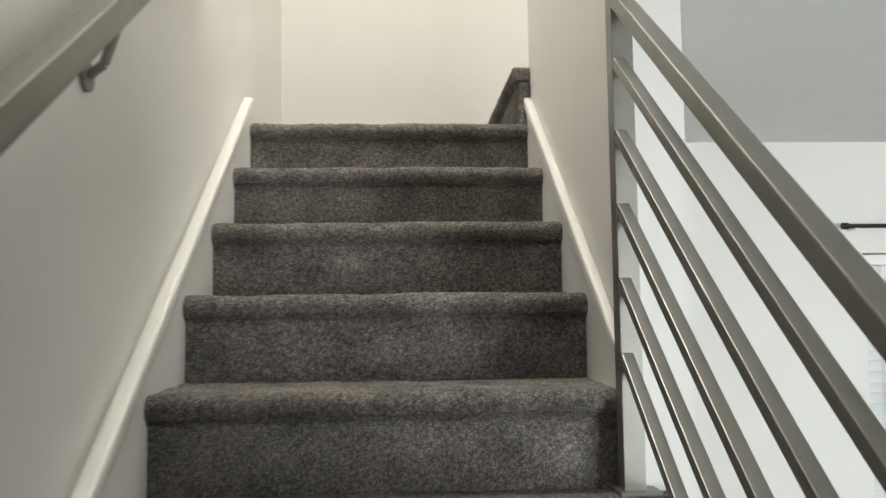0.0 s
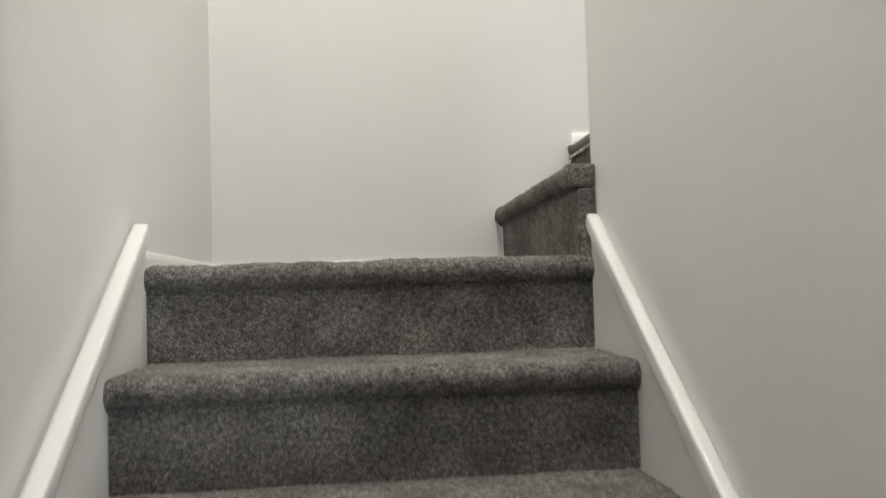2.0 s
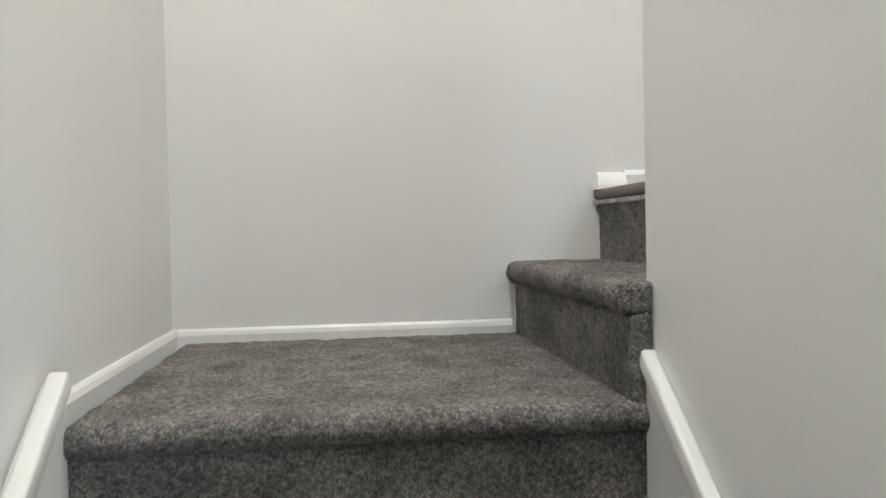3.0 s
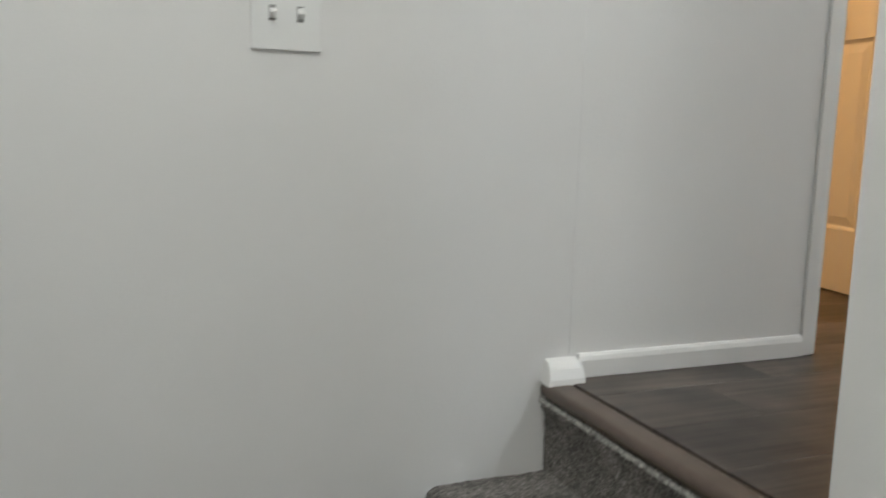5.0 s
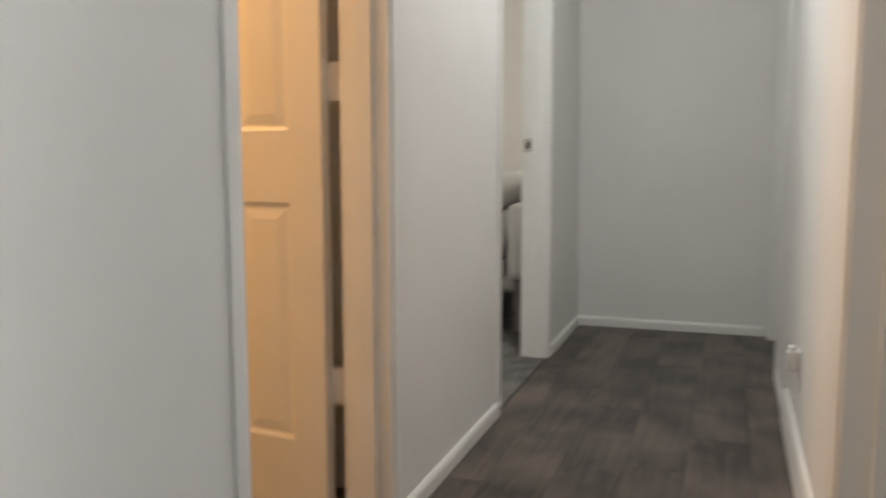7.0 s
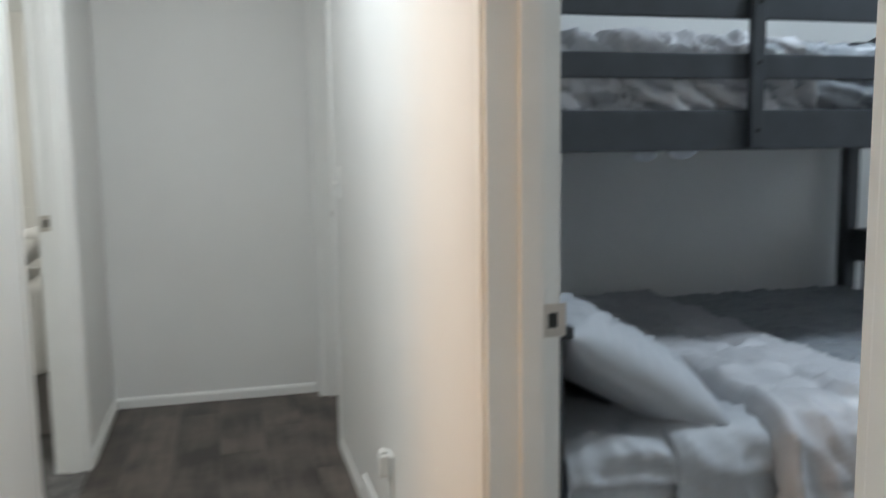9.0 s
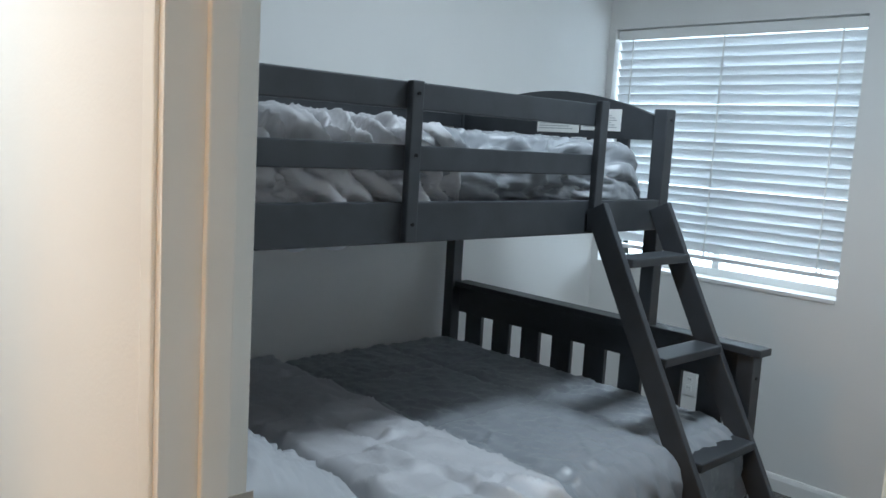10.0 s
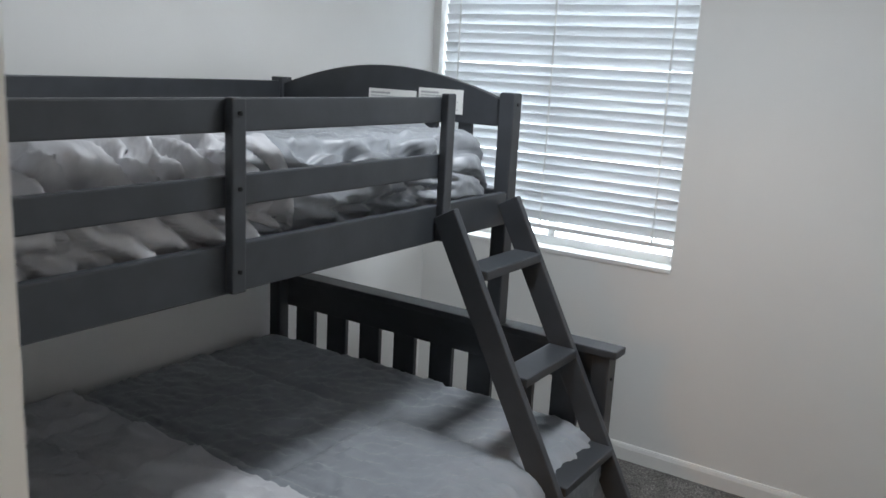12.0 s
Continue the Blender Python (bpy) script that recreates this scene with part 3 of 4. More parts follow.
rail = thing("stair_railing", (0.93, -1.06, ZL - 5 * R), "grey painted steel stair railing with five raked bars", "railing")
PX, PY = 0.898, -1.058
part("post", boxes((PX - 0.020, PX + 0.020, PY - 0.020, PY + 0.020, ZL - 5 * R, 2.418), bevel=0.002), STEEL, rail)
part("post_cap", boxes((PX - 0.025, PX + 0.025, PY - 0.025, PY + 0.021, 2.416, 2.440), bevel=0.005), STEEL, rail)
S = R / T
LOW = -2.95
SR = 0.731
zr = 2.372
part("handrail", raked_bar((PX - 0.004, PY - 0.018, zr), (PX - 0.004, LOW, zr + (LOW - PY) * SR), 0.032, 0.028, 0.003), STEEL, rail)
for i in range(5):
    zb = 2.252 - i * 0.1345
    part("bar", raked_bar((PX - 0.008, PY - 0.018, zb), (PX - 0.008, LOW, zb + (LOW - PY) * SR), 0.022, 0.019, 0.002), STEEL, rail)
part("post", boxes((PX - 0.022, PX + 0.022, LOW - 0.022, LOW + 0.022, 0.0, zr + (LOW - PY) * SR + 0.03), bevel=0.002), STEEL, rail)
part("foot_plate", boxes((PX - 0.03, PX + 0.045, PY - 0.035, PY + 0.03, ZL - 5 * R, ZL - 5 * R + 0.008), bevel=0.002), STEEL, rail)

wallrail = thing("wall_handrail", (0.05, -1.8, 1.95), "grey painted rectangular steel handrail on wall brackets", "handrail")
hx = 0.060


def rail_z(y):
    return 1.985 + (y + 1.70) * S


part("rail", raked_bar((hx, -3.0, rail_z(-3.0)), (hx, -0.55, rail_z(-0.55)), 0.044, 0.044, 0.003), STEEL, wallrail)
for y in (-2.55, -1.265, -0.72):
    zc = rail_z(y) - 0.128
    bm = cylinder(bmesh.new(), (0.0, y, zc), (0.008, y, zc), 0.024, 24)
    cylinder(bm, (0.006, y, zc), (0.030, y, zc + 0.02), 0.0075, 12)
    cylinder(bm, (0.030, y, zc + 0.02), (hx, y, rail_z(y) - 0.018), 0.0075, 12)
    part("bracket", bm, STEEL, wallrail, "round wall bracket", smooth=False)


# ---- window and blinds ----
def blind(name, x0, x1, y, z0, z1, pitch, tilt, label):
    ob = thing(name, ((x0 + x1) / 2, y, z0), label, "window blind")
    part("headrail", boxes((x0, x1, y - 0.025, y + 0.025, z1 - 0.045, z1), bevel=0.003), PLASTIC, ob)
    n = int((z1 - 0.06 - z0 - 0.03) / pitch)
    bm = bmesh.new()
    rows = []
    for x in (x0 + 0.004, x1 - 0.004):
        rows.append([[bm.verts.new((x, a, 0.003 * (1 - (a / 0.025) ** 2) + dz)) for a in (-0.025, -0.012, 0.0, 0.012, 0.025)] for dz in (0, 0.0025)])
    for dz in (0, 1):
        for i in range(4):
            bm.faces.new((rows[0][dz][i], rows[0][dz][i + 1], rows[1][dz][i + 1], rows[1][dz][i]))
    for r in rows:
        for i in range(4):
            bm.faces.new((r[0][i], r[0][i + 1], r[1][i + 1], r[1][i]))
    for i in (0, 4):
        bm.faces.new((rows[0][0][i], rows[1][0][i], rows[1][1][i], rows[0][1][i]))
    bmesh.ops.recalc_face_normals(bm, faces=bm.faces[:])
    me = bpy.data.meshes.new("slat")
    bm.to_mesh(me)
    bm.free()
    me.materials.append(SLAT)
    rnd = random.Random(4)
    for i in range(n):
        s = new("slat", me)
        s.parent = ob
        s.matrix_parent_inverse = ob.matrix_basis.inverted()
        s.matrix_basis = pose(0, y, z1 - 0.075 - i * pitch, tilt + rnd.uniform(-2.0, 2.0), rnd.uniform(-0.06, 0.06), 0)
    zb = z1 - 0.075 - n * pitch
    part("bottom_rail", boxes((x0 + 0.004, x1 - 0.004, y - 0.024, y + 0.024, zb - 0.010, zb + 0.008), bevel=0.003), PLASTIC, ob)
    for x in (x0 + 0.09, (x0 + x1) / 2 + 0.02, x1 - 0.09):
        for yy in (y - 0.026, y + 0.026):
            part("ladder_tape", boxes((x - 0.0035, x + 0.0035, yy - 0.0006, yy + 0.0006, zb, z1 - 0.04)), PLASTIC, ob, "white ladder cord")
    return ob


blind("window_blind", 2.614, 3.795, YWIN - 0.040, 3.706, 4.778, 0.0425, 63, "white two-inch horizontal blind, lowered with slats tilted")
win = thing("window_1", (3.23, YWIN - 0.10, 3.632), "white framed bedroom window behind blinds", "window", kind="structure")
WX0, WX1, WZ0, WZ1 = 2.607, 3.802, 3.636, 4.784
part("window_sill", boxes((WX0, WX1, YWIN - 0.139, YWIN + 0.006, WZ0 - 0.018, WZ0), bevel=0.003), TRIM, win)
for x0, x1, z0, z1 in ((WX0, WX0 + 0.036, WZ0, WZ1), (WX1 - 0.036, WX1, WZ0, WZ1), (WX0 + 0.036, WX1 - 0.036, WZ0, WZ0 + 0.036),
                       (WX0 + 0.036, WX1 - 0.036, WZ1 - 0.036, WZ1), (3.188, 3.223, WZ0 + 0.036, WZ1 - 0.036)):
    part("window_frame", boxes((x0, x1, YWIN - 0.136, YWIN - 0.098, z0, z1), bevel=0.003), PLASTIC, win)
for x0, x1 in ((WX0 + 0.036, 3.188), (3.223, WX1 - 0.036)):
    pane = part("pane", boxes((x0, x1, YWIN - 0.130, YWIN - 0.126, WZ0 + 0.036, WZ1 - 0.036)), GLASS, win, "clear glass pane")
    pane.visible_shadow = False

blind("living_blind", 2.47, 3.89, YB + 0.05, 0.93, 2.035, 0.045, -76, "white horizontal blind on the lower window, slats closed")
lw = thing("window_2", (3.18, YB + 0.09, 0.9), "white framed living room window behind blinds", "window", kind="structure")
part("window_sill", boxes((2.461, 3.899, YB - 0.004, YB + 0.11, 0.885, 0.903), bevel=0.003), TRIM, lw)
for x0, x1, z0, z1 in ((2.461, 2.50, 0.904, 2.039), (3.86, 3.899, 0.904, 2.039), (2.50, 3.86, 0.904, 0.945), (2.50, 3.86, 2.0, 2.039)):
    part("window_frame", boxes((x0, x1, YB + 0.085, YB + 0.112, z0, z1), bevel=0.003), PLASTIC, lw)
pane = part("pane", boxes((2.50, 3.86, YB + 0.095, YB + 0.099, 0.945, 2.0)), GLASS, lw, "clear glass pane")
pane.visible_shadow = False
rod = thing("curtain_rod", (3.2, YB - 0.08, 2.15), "thin black metal curtain rod above the lower window", "curtain rod")
part("rod", cylinder(bmesh.new(), (2.37, YB - 0.06, 2.150), (4.05, YB - 0.06, 2.150), 0.009, 14), BLACKROD, rod)
part("finial", cylinder(bmesh.new(), (2.345, YB - 0.06, 2.150), (2.37, YB - 0.06, 2.150), 0.014, 14), BLACKROD, rod, "dark end finial")
part("bracket", boxes((2.40, 2.412, YB - 0.065, YB, 2.135, 2.150)), PLASTIC, rod, "pale rod bracket")
# Unseen glass door, added as an opening for the living room fill.
lw3 = thing("window_3_added", (3.9, -6.06, 0.1), "large unseen glass door added around the living room fill light", "window", kind="structure")
for x0, x1, z0, z1 in ((2.701, 2.76, 0.101, 2.099), (5.04, 5.099, 0.101, 2.099), (2.76, 5.04, 0.101, 0.16), (2.76, 5.04, 2.04, 2.099), (3.87, 3.93, 0.16, 2.04)):
    part("window_frame", boxes((x0, x1, -6.09, -6.03, z0, z1), bevel=0.003), PLASTIC, lw3)
for x0, x1 in ((2.76, 3.87), (3.93, 5.04)):
    pane = part("pane", boxes((x0, x1, -6.065, -6.06, 0.16, 2.04)), GLASS, lw3, "clear glass pane")
    pane.visible_shadow = False


# ---- bunk bed ----
bunk = thing("bunk_bed", (3.1, -1.2, U), "charcoal-stained twin-over-full wooden bunk bed with guard rails", "bunk bed")
F0, F1 = 2.799, 3.805          # upper bunk, front and back
L0 = 2.426                     # lower bed front
YF, YH = -2.10, -0.19          # foot and head
TOPZ = 4.335


def bolt(x, y, z, axis, parent):
    d = Vector(axis)
    p = Vector((x, y, z))
    return part("bolt", cylinder(bmesh.new(), p, p + d * 0.003, 0.005, 12), BOLT, parent, "black bolt head")


def board(name, *b, bevel=0.004, label=""):
    return part(name, boxes(b, bevel=bevel), BEDWOOD, bunk, label)


for x0, x1 in ((F0 - 0.001, F0 + 0.050), (F1 - 0.052, F1)):
    for y0, y1 in ((YF + 0.025, YF + 0.076), (YH - 0.076, YH - 0.025)):
        p = board("post", x0, x1, y0, y1, U + 0.002 if x0 > 3 else 3.584, TOPZ)
        if x0 < 3:
            bolt(x0, (y0 + y1) / 2, 4.300, (-1, 0, 0), p)
            bolt(x0, (y0 + y1) / 2, 3.99, (-1, 0, 0), p)
# long rails of the upper bunk, front
RX0, RX1 = F0 + 0.001, F0 + 0.022
board("side_rail", RX0, RX1 + 0.004, YF + 0.076, YH - 0.076, 3.936, 4.036)
board("guard_rail", RX0, RX1, -1.668, YH - 0.06, 4.112, 4.174)
board("guard_rail", RX0, RX1, -1.668, YH - 0.06, 4.258, 4.324)
for y0, y1, top, heights in ((-0.932, -0.896, 4.326, (4.296, 4.150, 3.984)), (-1.674, -1.636, 4.334, (3.995, 3.965))):
    p = board("guard_post", F0 - 0.022, F0 + 0.001, y0, y1, 3.940, top)
    for z in heights:
        bolt(F0 - 0.022, (y0 + y1) / 2, z, (-1, 0, 0), p)
# back rails
board("side_rail", F1 - 0.05, F1 - 0.02, YF + 0.076, YH - 0.076, 3.936, 4.036)
board("guard_rail", F1 - 0.045, F1 - 0.02, YF + 0.076, YH - 0.076, 4.11, 4.17)
board("guard_rail", F1 - 0.045, F1 - 0.02, YF + 0.076, YH - 0.076, 4.250, 4.322)
# slats under the upper mattress
for i in range(12):
    y = -0.40 - i * 0.148
    board("mattress_slat", RX1 + 0.006, F1 - 0.052, y - 0.03, y + 0.03, 3.985, 3.998, bevel=0.002)


def arch_panel(y0, y1):
    bm = bmesh.new()
    xa, xb = F0 + 0.050, F1 - 0.052
    n = 24
    rows = []
    for y in (y0, y1):
        low, high = [], []
        for i in range(n + 1):
            x = xa + (xb - xa) * i / n
            u = i / n
            high.append(bm.verts.new((x, y, 4.312 + 0.085 * math.sin(math.pi * u) ** 0.9)))
            low.append(bm.verts.new((x, y, 4.232)))
        rows.append((low, high))
    for i in range(n):
        for k in (0, 1):
            low, high = rows[k]
            bm.faces.new((low[i], low[i + 1], high[i + 1], high[i]))
        bm.faces.new((rows[0][1][i], rows[0][1][i + 1], rows[1][1][i + 1], rows[1][1][i]))
        bm.faces.new((rows[0][0][i], rows[0][0][i + 1], rows[1][0][i + 1], rows[1][0][i]))
    bmesh.ops.recalc_face_normals(bm, faces=bm.faces[:])
    return part("arched_panel", bm, BEDWOOD, bunk)


for y0 in (YF + 0.038, YH - 0.064):
    arch_panel(y0, y0 + 0.026)
    board("end_rail", F0 + 0.050, F1 - 0.052, y0, y0 + 0.026, 3.936, 4.036)
    for i in range(6):
        x = F0 + 0.05 + (F1 - F0 - 0.102) * (i + 1) / 7
        board("end_slat", x - 0.024, x + 0.024, y0 + 0.005, y0 + 0.021, 4.034, 4.234, bevel=0.002)

# lower bed: headboard and footboard with slats
for y0 in (YF, YH - 0.06):
    board("cap_rail", L0 - 0.022, F1 - 0.053, y0 - 0.012, y0 + 0.066, 3.584, 3.608)
    board("top_rail", L0 + 0.05, F1 - 0.06, y0 + 0.014, y0 + 0.042, 3.478, 3.584)
    board("bottom_rail", L0 + 0.05, F1 - 0.06, y0 + 0.014, y0 + 0.042, 3.10, 3.20)
    p = board("leg", L0, L0 + 0.055, y0, y0 + 0.058, U + 0.002, 3.584)
    bolt(L0, y0 + 0.03, 3.51, (-1, 0, 0), p)
    for i in range(8):
        x = 2.572 + i * 0.155
        if x < 3.73:
            board("end_slat", x - 0.045, x + 0.045, y0 + 0.019, y0 + 0.037, 3.198, 3.480, bevel=0.002)
board("side_rail", L0 + 0.008, L0 + 0.036, YF + 0.058, YH - 0.06, 3.02, 3.165)
board("side_rail", F1 - 0.05, F1 - 0.022, YF + 0.058, YH - 0.06, 3.02, 3.165)
# ladder
lad_k = 0.525


def ladder_x(z):
    return 2.768 - (4.016 - z) * lad_k


ang = math.degrees(math.atan(lad_k))
for y in (-1.640, -1.984):
    zt, zb = 4.020, U + 0.012
    m = Matrix.Translation(((ladder_x(zt) + ladder_x(zb)) / 2, y, (zt + zb) / 2)) @ pose(0, 0, 0, 0, ang, 0)
    bm = bmesh.new()
    half = math.hypot(zt - zb, (zt - zb) * lad_k) / 2
    box(bm, -0.036, 0.036, -0.0125, 0.0125, -half, half, bevel=0.004, m=m)
    part("ladder_rail", bm, BEDWOOD, bunk)
for z in (3.866, 3.600, 3.334, 3.068, 2.85):
    x = ladder_x(z)
    part("ladder_rung", boxes((x - 0.050, x + 0.042, -1.972, -1.656, z - 0.014, z + 0.012), bevel=0.004), BEDWOOD, bunk)


def label_card(name, x0, x1, y, z0, z1, lines, label):
    ob = thing(name, ((x0 + x1) / 2, y, z0), label, "label")
    part("card", boxes((x0, x1, y, y + 0.0015, z0, z1)), PAPER, ob)
    for i in range(lines):
        z = z1 - 0.014 - i * (z1 - z0 - 0.02) / lines
        w = (x1 - x0 - 0.02) * (0.45 if i == 0 else (0.95, 0.8, 0.9)[i % 3])
        part("text_line", boxes((x1 - 0.01 - w, x1 - 0.01, y + 0.0014, y + 0.0022, z - 0.0022, z + (0.004 if i == 0 else 0.0012))), INK, ob, "unreadable printed line")


label_card("warning_label", 2.985, 3.155, YF + 0.0645, 4.257, 4.333, 7, "white printed warning label stuck on the arched panel")
label_card("warning_label", 3.165, 3.360, YF + 0.0645, 4.246, 4.320, 6, "white printed instruction label stuck on the arched panel")


# ---- bedding ----
def cushion_box(x0, x1, y0, y1, z0, z1, r, step, lumps, amp, seed):
    """A padded slab: rounded edges, wrinkles and slight lumps, as a closed mesh."""
    bm = bmesh.new()
    nx, ny = max(6, int((x1 - x0) / step)), max(6, int((y1 - y0) / step))
    cx, cy = (x0 + x1) / 2, (y0 + y1) / 2
    hx_, hy_ = (x1 - x0) / 2, (y1 - y0) / 2
    hz = (z1 - z0) / 2
    cz = (z0 + z1) / 2
    top, bot = [], []
    for i in range(nx + 1):
        a, b = [], []
        for j in range(ny + 1):
            u, v = -1 + 2 * i / nx, -1 + 2 * j / ny
            x, y = cx + hx_ * u, cy + hy_ * v
            ed = min(hx_ * (1 - abs(u)), hy_ * (1 - abs(v)))
            k = min(1.0, ed / r)
            h = hz * math.sqrt(max(0.0, 1 - (1 - k) ** 2))
            w = amp * lumps(x, y, seed)
            a.append(bm.verts.new((x, y, cz + h + w * min(1, k * 2))))
            b.append(bm.verts.new((x, y, cz - h)) if 0 < i < nx and 0 < j < ny else a[-1])
        top.append(a)
        bot.append(b)
    for i in range(nx):
        for j in range(ny):
            bm.faces.new((top[i][j], top[i + 1][j], top[i + 1][j + 1], top[i][j + 1]))
            q = [bot[i][j], bot[i][j + 1], bot[i + 1][j + 1], bot[i + 1][j]]
            if len(set(q)) == 4 and not all(v in (top[i][j], top[i][j + 1], top[i + 1][j + 1], top[i + 1][j]) for v in q):
                bm.faces.new(q)
    bmesh.ops.recalc_face_normals(bm, faces=bm.faces[:])
    return bm


def wrinkles(x, y, s):
    """Soft lumps with a few sharp gathered creases."""
    f = fbm(x + s, y * 1.7, s, 5, 3) * 0.6
    n1 = abs(fbm(x * 0.7 - s, y * 1.3 + 0.5 * x, s * 2, 6, 2))
    n2 = abs(fbm(x * 1.9 + 0.8 * y, y * 0.8 + s, s * 3, 8, 2))
    return f + 0.9 * max(0.0, 1 - n1 * 3.0) ** 2 + 0.5 * max(0.0, 1 - n2 * 3.5) ** 2


def drape(x_wall, x_edge, y0, y1, z_top, drop, step, amp, seed, thick=0.02, hem=0.0, seam=0.0, radius=0.06, round_low=0.0, round_high=0.0, gather=0.0, x_min=-9.0, fine=1.0, long=False, puff=False):
    """Bedding that lies on the mattress from the wall side and hangs over the front edge."""
    prof = []
    flat = x_wall - x_edge - radius
    n = int(flat / step)
    for i in range(n + 1):
        prof.append((x_wall - flat * i / n, z_top, 0.0, 1.0))
    arc = max(6, int(radius * 1.57 / step))
    for i in range(1, arc + 1):
        a = math.pi / 2 * i / arc
        prof.append((x_edge + radius - radius * math.sin(a), z_top - radius + radius * math.cos(a), -math.sin(a), math.cos(a)))
    n = max(3, int(drop / step))
    for i in range(1, n + 1):
        prof.append((x_edge, z_top - radius - drop * i / n, -1.0, 0.0))
    ny = int((y1 - y0) / step)
    pts = []
    for j in range(ny + 1):
        y = y0 + (y1 - y0) * j / ny
        run = 0.0
        prev = prof[0]
        ends = min(j, ny - j) / 3.0
        fall = 0.0
        for r, d in ((round_low, y - y0), (round_high, y1 - y)):
            if r and d < r:
                fall += r * (1 - math.sqrt(max(0.0, 1 - ((r - d) / r) ** 2)))
        for x, z, nx_, nz_ in prof:
            run += math.hypot(x - prev[0], z - prev[1])
            prev = (x, z)
            hang = max(0.0, (z_top - radius) - z)
            side = -nx_
            w = amp * wrinkles(run * fine, y * fine, seed)
            if gather and side > 0.05:
                if long:
                    f = fbm(y * 0.4 + 0.3 * hang, run * 2.4 + 0.2 * y, seed, 6, 3)
                else:
                    f = fbm(y * 1.4 + 1.5 * run, run * 0.9 - 0.3 * y, seed, 6, 3)
                if puff:
                    g = min(1.0, abs(f) * 3.2) ** 0.7 - 0.45
                else:
                    g = max(0.0, 1 - abs(f) * 2.4) ** 1.3 - 0.35
                w += gather * min(1.0, side * 1.3) * g
            if seam:
                for q in (run + 0.13, y - y0 + 0.10):
                    d = (q + seam / 2) % seam - seam / 2
                    w -= 0.009 * math.exp(-(d / 0.011) ** 2)
            sway = -hang * (0.10 * fbm(y, seed, 0, 4, 2) + 0.05)
            t = thick * min(1.0, max(0.15, ends))
            zz = z + nz_ * (t + w) + hem * hang / max(drop, 0.01) * fbm(y, seed, 3, 2.5, 2)
            pts.append((max(x_min, x + nx_ * (t + w) + sway + 0.15 * fall * side), y, zz - fall * (1 - hang / (drop + radius))))
    bm = grid_mesh(pts, ny + 1, len(prof))
    bmesh.ops.recalc_face_normals(bm, faces=bm.faces[:])
    bmesh.ops.solidify(bm, geom=bm.faces[:], thickness=0.008)
    return bm


MT = 3.345
soft("lower_mattress", cushion_box(L0 + 0.03, F1 - 0.055, YF + 0.07, YH - 0.07, 3.10, MT, 0.05, 0.03, wrinkles, 0.004, 3.1), SHEET,
     "full-size mattress under a pale grey fitted sheet", "mattress")
soft("flat_sheet", drape(F1 - 0.06, L0 + 0.006, -0.98, -0.50, MT, 0.16, 0.012, 0.010, 1.7, 0.014, 0.10, gather=0.016), SHEET,
     "pale grey flat sheet turned over the mattress edge", "sheet")
soft("fitted_sheet", drape(F1 - 0.30, L0 + 0.016, -0.53, YH - 0.075, MT - 0.002, 0.15, 0.010, 0.012, 3.6, 0.006, 0.14, gather=0.026, long=True), SHEET,
     "pale grey fitted sheet hanging loose over the mattress edge", "sheet")
soft("lower_comforter", drape(F1 - 0.06, L0 - 0.002, YF + 0.080, -0.95, MT + 0.004, 0.10, 0.010, 0.009, 4.2, 0.030, 0.05, fine=1.9, seam=0.46, radius=0.09, round_low=0.05, gather=0.008), COMFORT_DARK,
     "dark grey quilted comforter spread over the lower bed", "comforter")
soft("folded_comforter_edge", drape(F1 - 0.08, L0 - 0.016, -1.16, -0.72, MT + 0.022, 0.19, 0.010, 0.017, 7.9, 0.034, 0.10, seam=0.33, radius=0.09, round_low=0.035, round_high=0.03, gather=0.012), COMFORT_LIGHT,
     "silver-grey comforter edge folded back over the lower bed", "comforter")


def pillow(name, at, w, l, h, tilt, turn, mat, label, seed):
    bm = bmesh.new()
    n = 64
    top, bot = [], []
    for i in range(n + 1):
        a, b = [], []
        for j in range(n + 1):
            u, v = -1 + 2 * i / n, -1 + 2 * j / n
            x, y = w / 2 * u * (1 - 0.07 * (1 - v * v)), l / 2 * v * (1 - 0.07 * (1 - u * u))
            p = max(0.0, (1 - u ** 4) * (1 - v ** 4)) ** 0.55
            wr = 0.012 * wrinkles(x * 1.5 + 0.6 * y, y * 2.0, seed) + 0.012 * max(0.0, 1 - 3.2 * abs(fbm(x * 0.5 + 1.1 * y, 2.4 * y - 0.9 * x, seed + 3.0, 6, 2))) ** 1.5
            a.append(bm.verts.new((x, y, h / 2 * p + wr * p ** 2.2)))
            b.append(bm.verts.new((x, y, -h / 2 * p * 0.8)) if 0 < i < n and 0 < j < n else a[-1])
        top.append(a)
        bot.append(b)
    for i in range(n):
        for j in range(n):
            bm.faces.new((top[i][j], top[i + 1][j], top[i + 1][j + 1], top[i][j + 1]))
            q = [bot[i][j], bot[i][j + 1], bot[i + 1][j + 1], bot[i + 1][j]]
            if not all(v in (top[i][j], top[i][j + 1], top[i + 1][j + 1], top[i + 1][j]) for v in q):
                bm.faces.new(q)
    bmesh.ops.recalc_face_normals(bm, faces=bm.faces[:])
    ob = soft(name, bm, mat, label, "pillow", "bed pillows")
    ob.matrix_basis = Matrix.Translation(at) @ pose(0, 0, 0, 0, 0, turn) @ pose(0, 0, 0, tilt)
    return ob


pillow("bed_pillow", (2.76, -0.43, MT + 0.118), 0.64, 0.46, 0.18, 31, 5, SHEET, "pale grey pillow propped at the head of the lower bed", 2.2)
pillow("bed_pillow", (3.42, -0.42, MT + 0.13), 0.62, 0.46, 0.16, 40, -3, SHEET, "pale grey pillow propped at the wall side", 5.2)

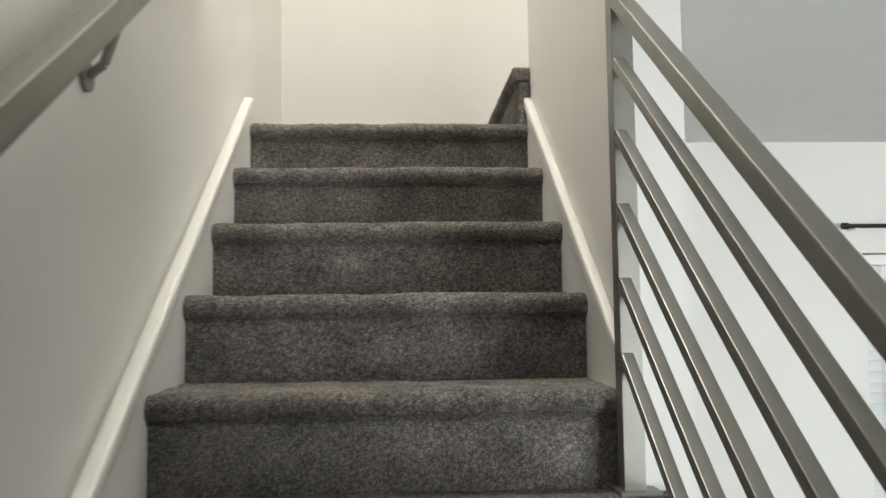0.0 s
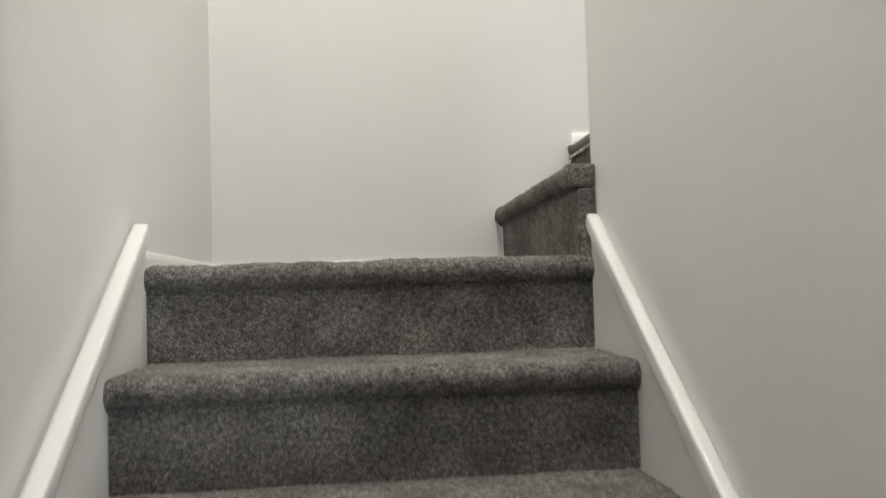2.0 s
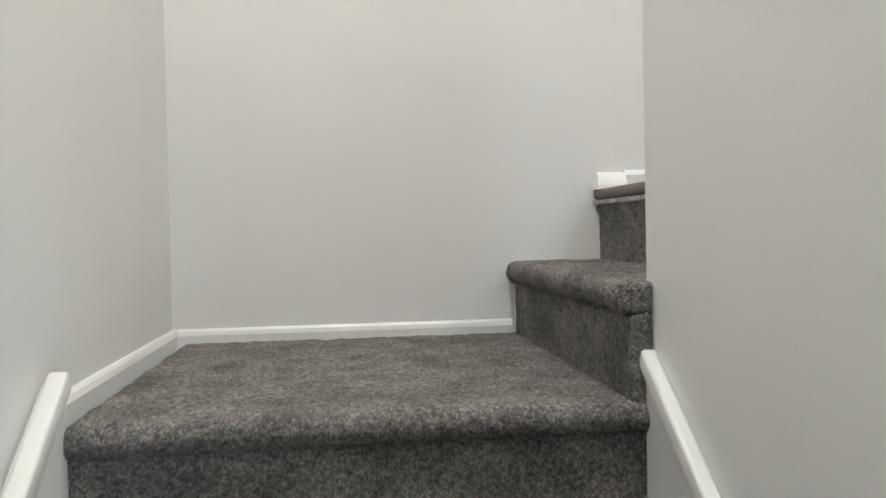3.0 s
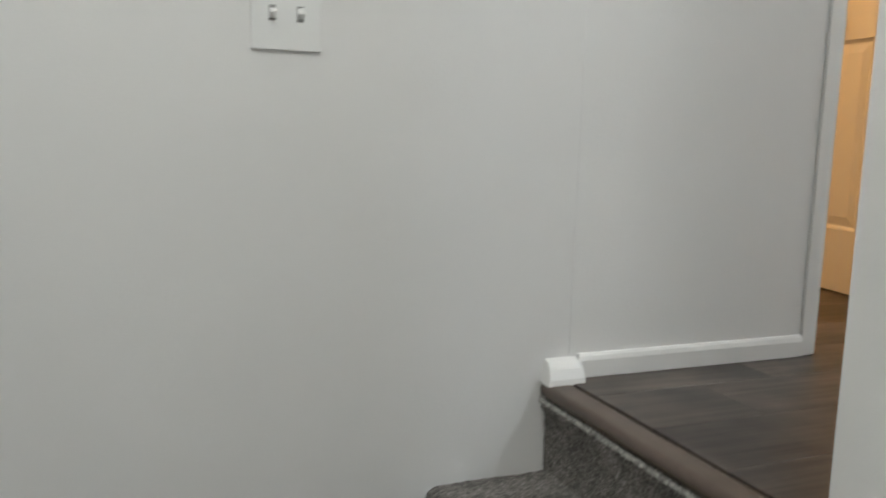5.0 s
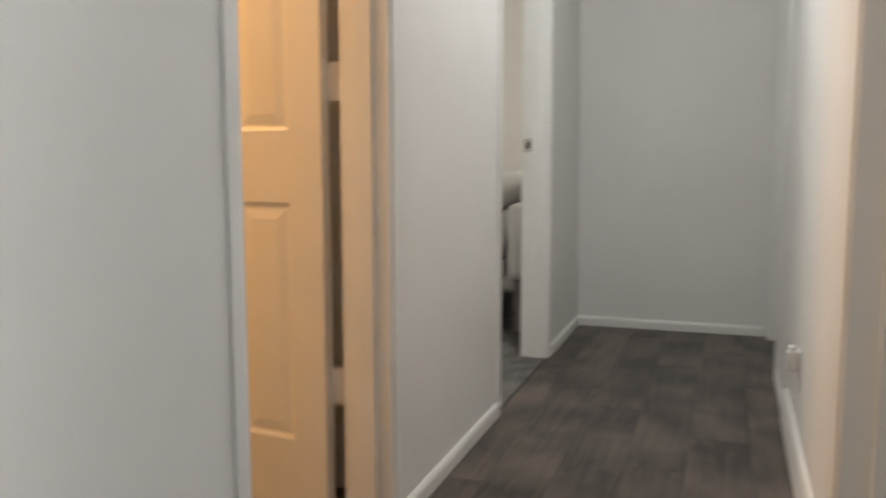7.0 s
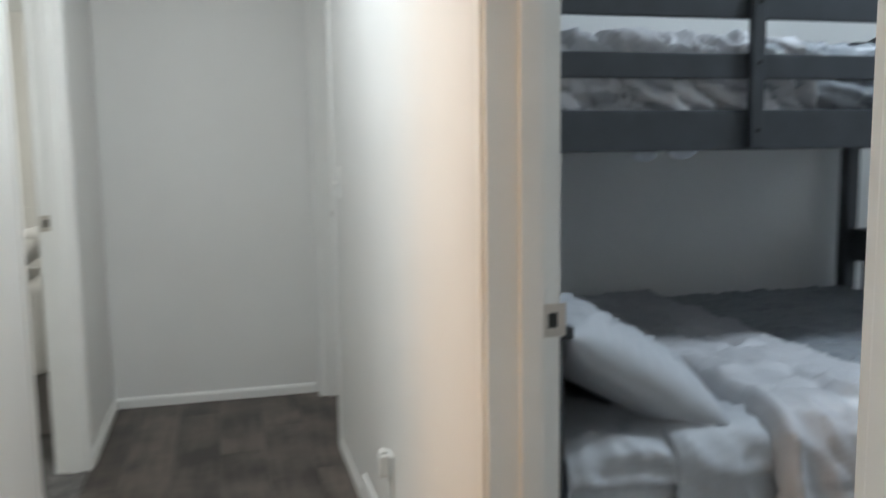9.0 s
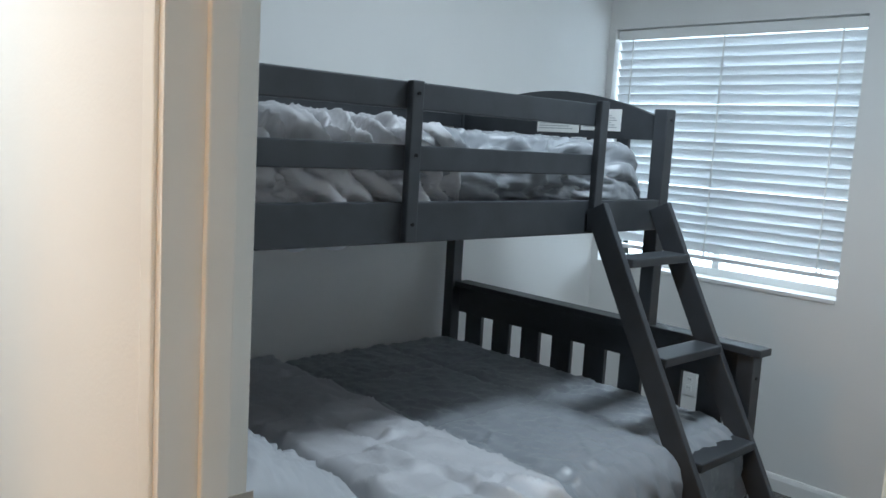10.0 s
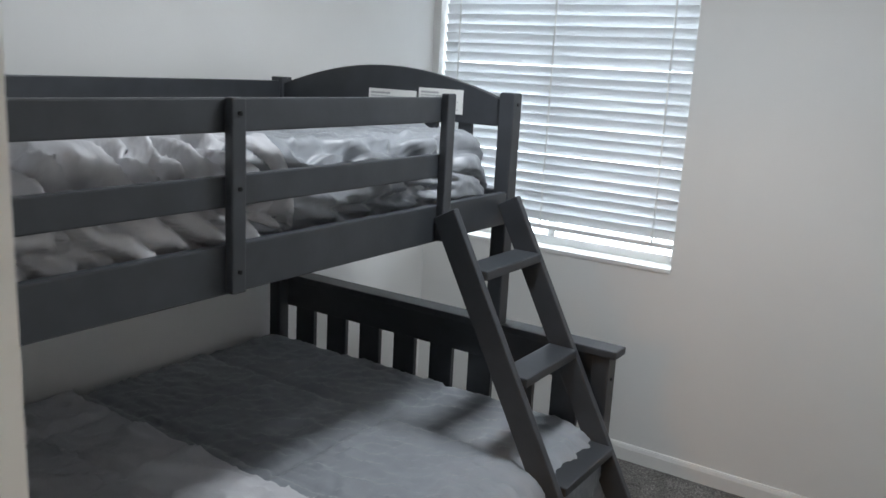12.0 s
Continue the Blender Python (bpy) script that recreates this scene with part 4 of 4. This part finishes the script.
UT = 4.13
soft("upper_mattress", cushion_box(RX1 + 0.075, F1 - 0.055, YF + 0.12, YH - 0.10, 3.999, UT, 0.05, 0.03, wrinkles, 0.004, 9.1), SHEET,
     "twin mattress on the upper bunk", "mattress")
soft("upper_comforter", drape(F1 - 0.055, RX1 + 0.088, YF + 0.09, -0.98, 4.190, 0.125, 0.008, 0.014, 12.3, 0.022, 0.0, radius=0.085, round_low=0.11, gather=0.060, long=True, x_min=RX1 + 0.004, puff=True), COMFORT_DARK,
     "grey sateen comforter tucked on the upper bunk", "comforter")
soft("upper_comforter_fold", drape(F1 - 0.057, RX1 + 0.090, -1.15, YH - 0.12, 4.200, 0.135, 0.008, 0.018, 15.3, 0.030, 0.0, radius=0.085, round_low=0.05, gather=0.075, x_min=RX1 + 0.003, puff=True), COMFORT_LIGHT,
     "silver-grey comforter folded back on the upper bunk", "comforter")

def hanging_cloth(at, w, h, seed):
    bm = bmesh.new()
    made = bmesh.ops.create_uvsphere(bm, u_segments=18, v_segments=12, radius=1.0)["verts"]
    for v in made:
        k = 1 + 0.25 * noise.noise(v.co * 1.7 + Vector((seed, 0, 0)))
        v.co = Vector((v.co.x * w * 0.35 * k, v.co.y * w * 0.5 * k * (1 - 0.3 * min(0, v.co.z)), v.co.z * h * 0.5)) + Vector(at)
    return soft("loose_sheet_corner", bm, SHEET, "loose sheet corner hanging below the upper bunk slats", "sheet")


hanging_cloth((2.93, -0.685, 3.945), 0.07, 0.075, 1.0)
hanging_cloth((2.88, -0.765, 3.948), 0.08, 0.066, 4.0)

# ---- guest room ----
gb = thing("guest_bed", (5.3, 2.0, U), "white made guest bed with a rounded white headboard", "bed")
part("bed_frame", boxes((4.60, 6.05, 1.22, 3.05, U + 0.29, U + 0.38), bevel=0.015), WHITECLOTH, gb)
for x in (4.68, 5.97):
    for y in (1.30, 2.95):
        part("leg", boxes((x - 0.03, x + 0.03, y - 0.03, y + 0.03, U + 0.005, U + 0.295), bevel=0.004), GREYFELT, gb)
bm = boxes((4.60, 6.05, 1.10, 1.20, U + 0.28, U + 0.66), bevel=0.045)
part("headboard", bm, WHITECLOTH, gb, smooth=True)
part("headboard_leg", boxes((4.70, 4.78, 1.12, 1.18, U + 0.005, U + 0.29)), GREYFELT, gb)
part("headboard_leg", boxes((5.90, 5.98, 1.12, 1.18, U + 0.005, U + 0.29)), GREYFELT, gb)
soft("white_bedspread", cushion_box(4.585, 6.06, 1.21, 3.07, U + 0.36, U + 0.56, 0.06, 0.03, wrinkles, 0.012, 2.9), WHITECLOTH, "white bedspread on the guest bed", "bedspread")
pillow("bed_pillow", (4.98, 1.42, U + 0.66), 0.62, 0.42, 0.16, -35, 0, WHITECLOTH, "white pillow against the white headboard", 6.6)
pillow("bed_pillow", (5.68, 1.42, U + 0.66), 0.62, 0.42, 0.16, -35, 0, WHITECLOTH, "white pillow against the white headboard", 8.6)
pillow("throw_pillow", (5.30, 1.60, U + 0.74), 0.48, 0.46, 0.16, -62, 0, GREYFELT, "grey throw pillow leaning on the white bed pillows", 3.3)
closet = thing("closet_door", (6.58, 2.0, U), "white panelled closet door on the guest room's far wall", "door")
part("slab", boxes((6.565, 6.598, 1.25, 2.75, U + 0.012, U + 2.03), bevel=0.002), DOOR, closet)
for y0, y1 in ((1.34, 1.94), (2.06, 2.66)):
    for z0, z1 in ((U + 0.18, U + 0.86), (U + 0.98, U + 1.66)):
        bm = boxes((6.559, 6.5645, y0, y1, z0, z0 + 0.022), (6.559, 6.5645, y0, y1, z1 - 0.022, z1), (6.559, 6.5645, y0, y0 + 0.022, z0 + 0.022, z1 - 0.022), (6.559, 6.5645, y1 - 0.022, y1, z0 + 0.022, z1 - 0.022))
        part("panel_moulding", bm, DOOR, closet)
part("head_casing", boxes((6.585, 6.5995, 1.17, 2.83, U + 2.034, U + 2.10), bevel=0.003), TRIM, closet)

# ---- hall floor planks, last ----
floor_hall = thing("floor", (3.0, 0.4, U), "dark brown-grey vinyl plank floor", "floor", kind="structure")
PW, PL, GAP = 0.178, 1.22, 0.0006
meshes = {}


def plank_mesh(length, width):
    key = (round(length, 3), round(width, 3))
    if key not in meshes:
        bm = bmesh.new()
        c = 0.0007
        lo = [bm.verts.new((x, y, -0.010)) for x, y in ((0, 0), (length, 0), (length, width), (0, width))]
        mid = [bm.verts.new((x, y, -c)) for x, y in ((0, 0), (length, 0), (length, width), (0, width))]
        hi = [bm.verts.new((x, y, 0)) for x, y in ((c, c), (length - c, c), (length - c, width - c), (c, width - c))]
        for a, b in ((lo, mid), (mid, hi)):
            for i in range(4):
                bm.faces.new((a[i], a[(i + 1) % 4], b[(i + 1) % 4], b[i]))
        bm.faces.new(hi)
        me = bpy.data.meshes.new("plank")
        bm.to_mesh(me)
        bm.free()
        me.materials.append(PLANK)
        meshes[key] = me
    return meshes[key]


def plank_row(y, width, x0, x1, offset):
    x = x0
    first = True
    while x < x1 - 0.02:
        length = (PL * offset if first else PL)
        first = False
        length = min(length, x1 - x)
        p = new("plank", plank_mesh(length - GAP, width - GAP))
        p.parent = floor_hall
        p.matrix_parent_inverse = floor_hall.matrix_basis.inverted()
        p.matrix_basis = Matrix.Translation((x, y, U))
        x += length


for i in range(19):
    y = YS - 0.06 + i * PW
    off = (0.35, 0.8, 0.55, 1.0, 0.2)[i % 5]
    y1 = y + PW
    if y < YB - 0.004:
        plank_row(y, min(y1, YB + 0.002) - y, 1.136, XE, off)
    a, b = max(y, YB + 0.002), min(y1, YB + 0.115)
    if b - a > 0.01:
        plank_row(a, b - a, 1.79, 2.367, off)
    a = max(y, YB + 0.115)
    if y1 - a > 0.01:
        plank_row(a, min(y1, 3.1) - a, 0.97, 2.62, off)
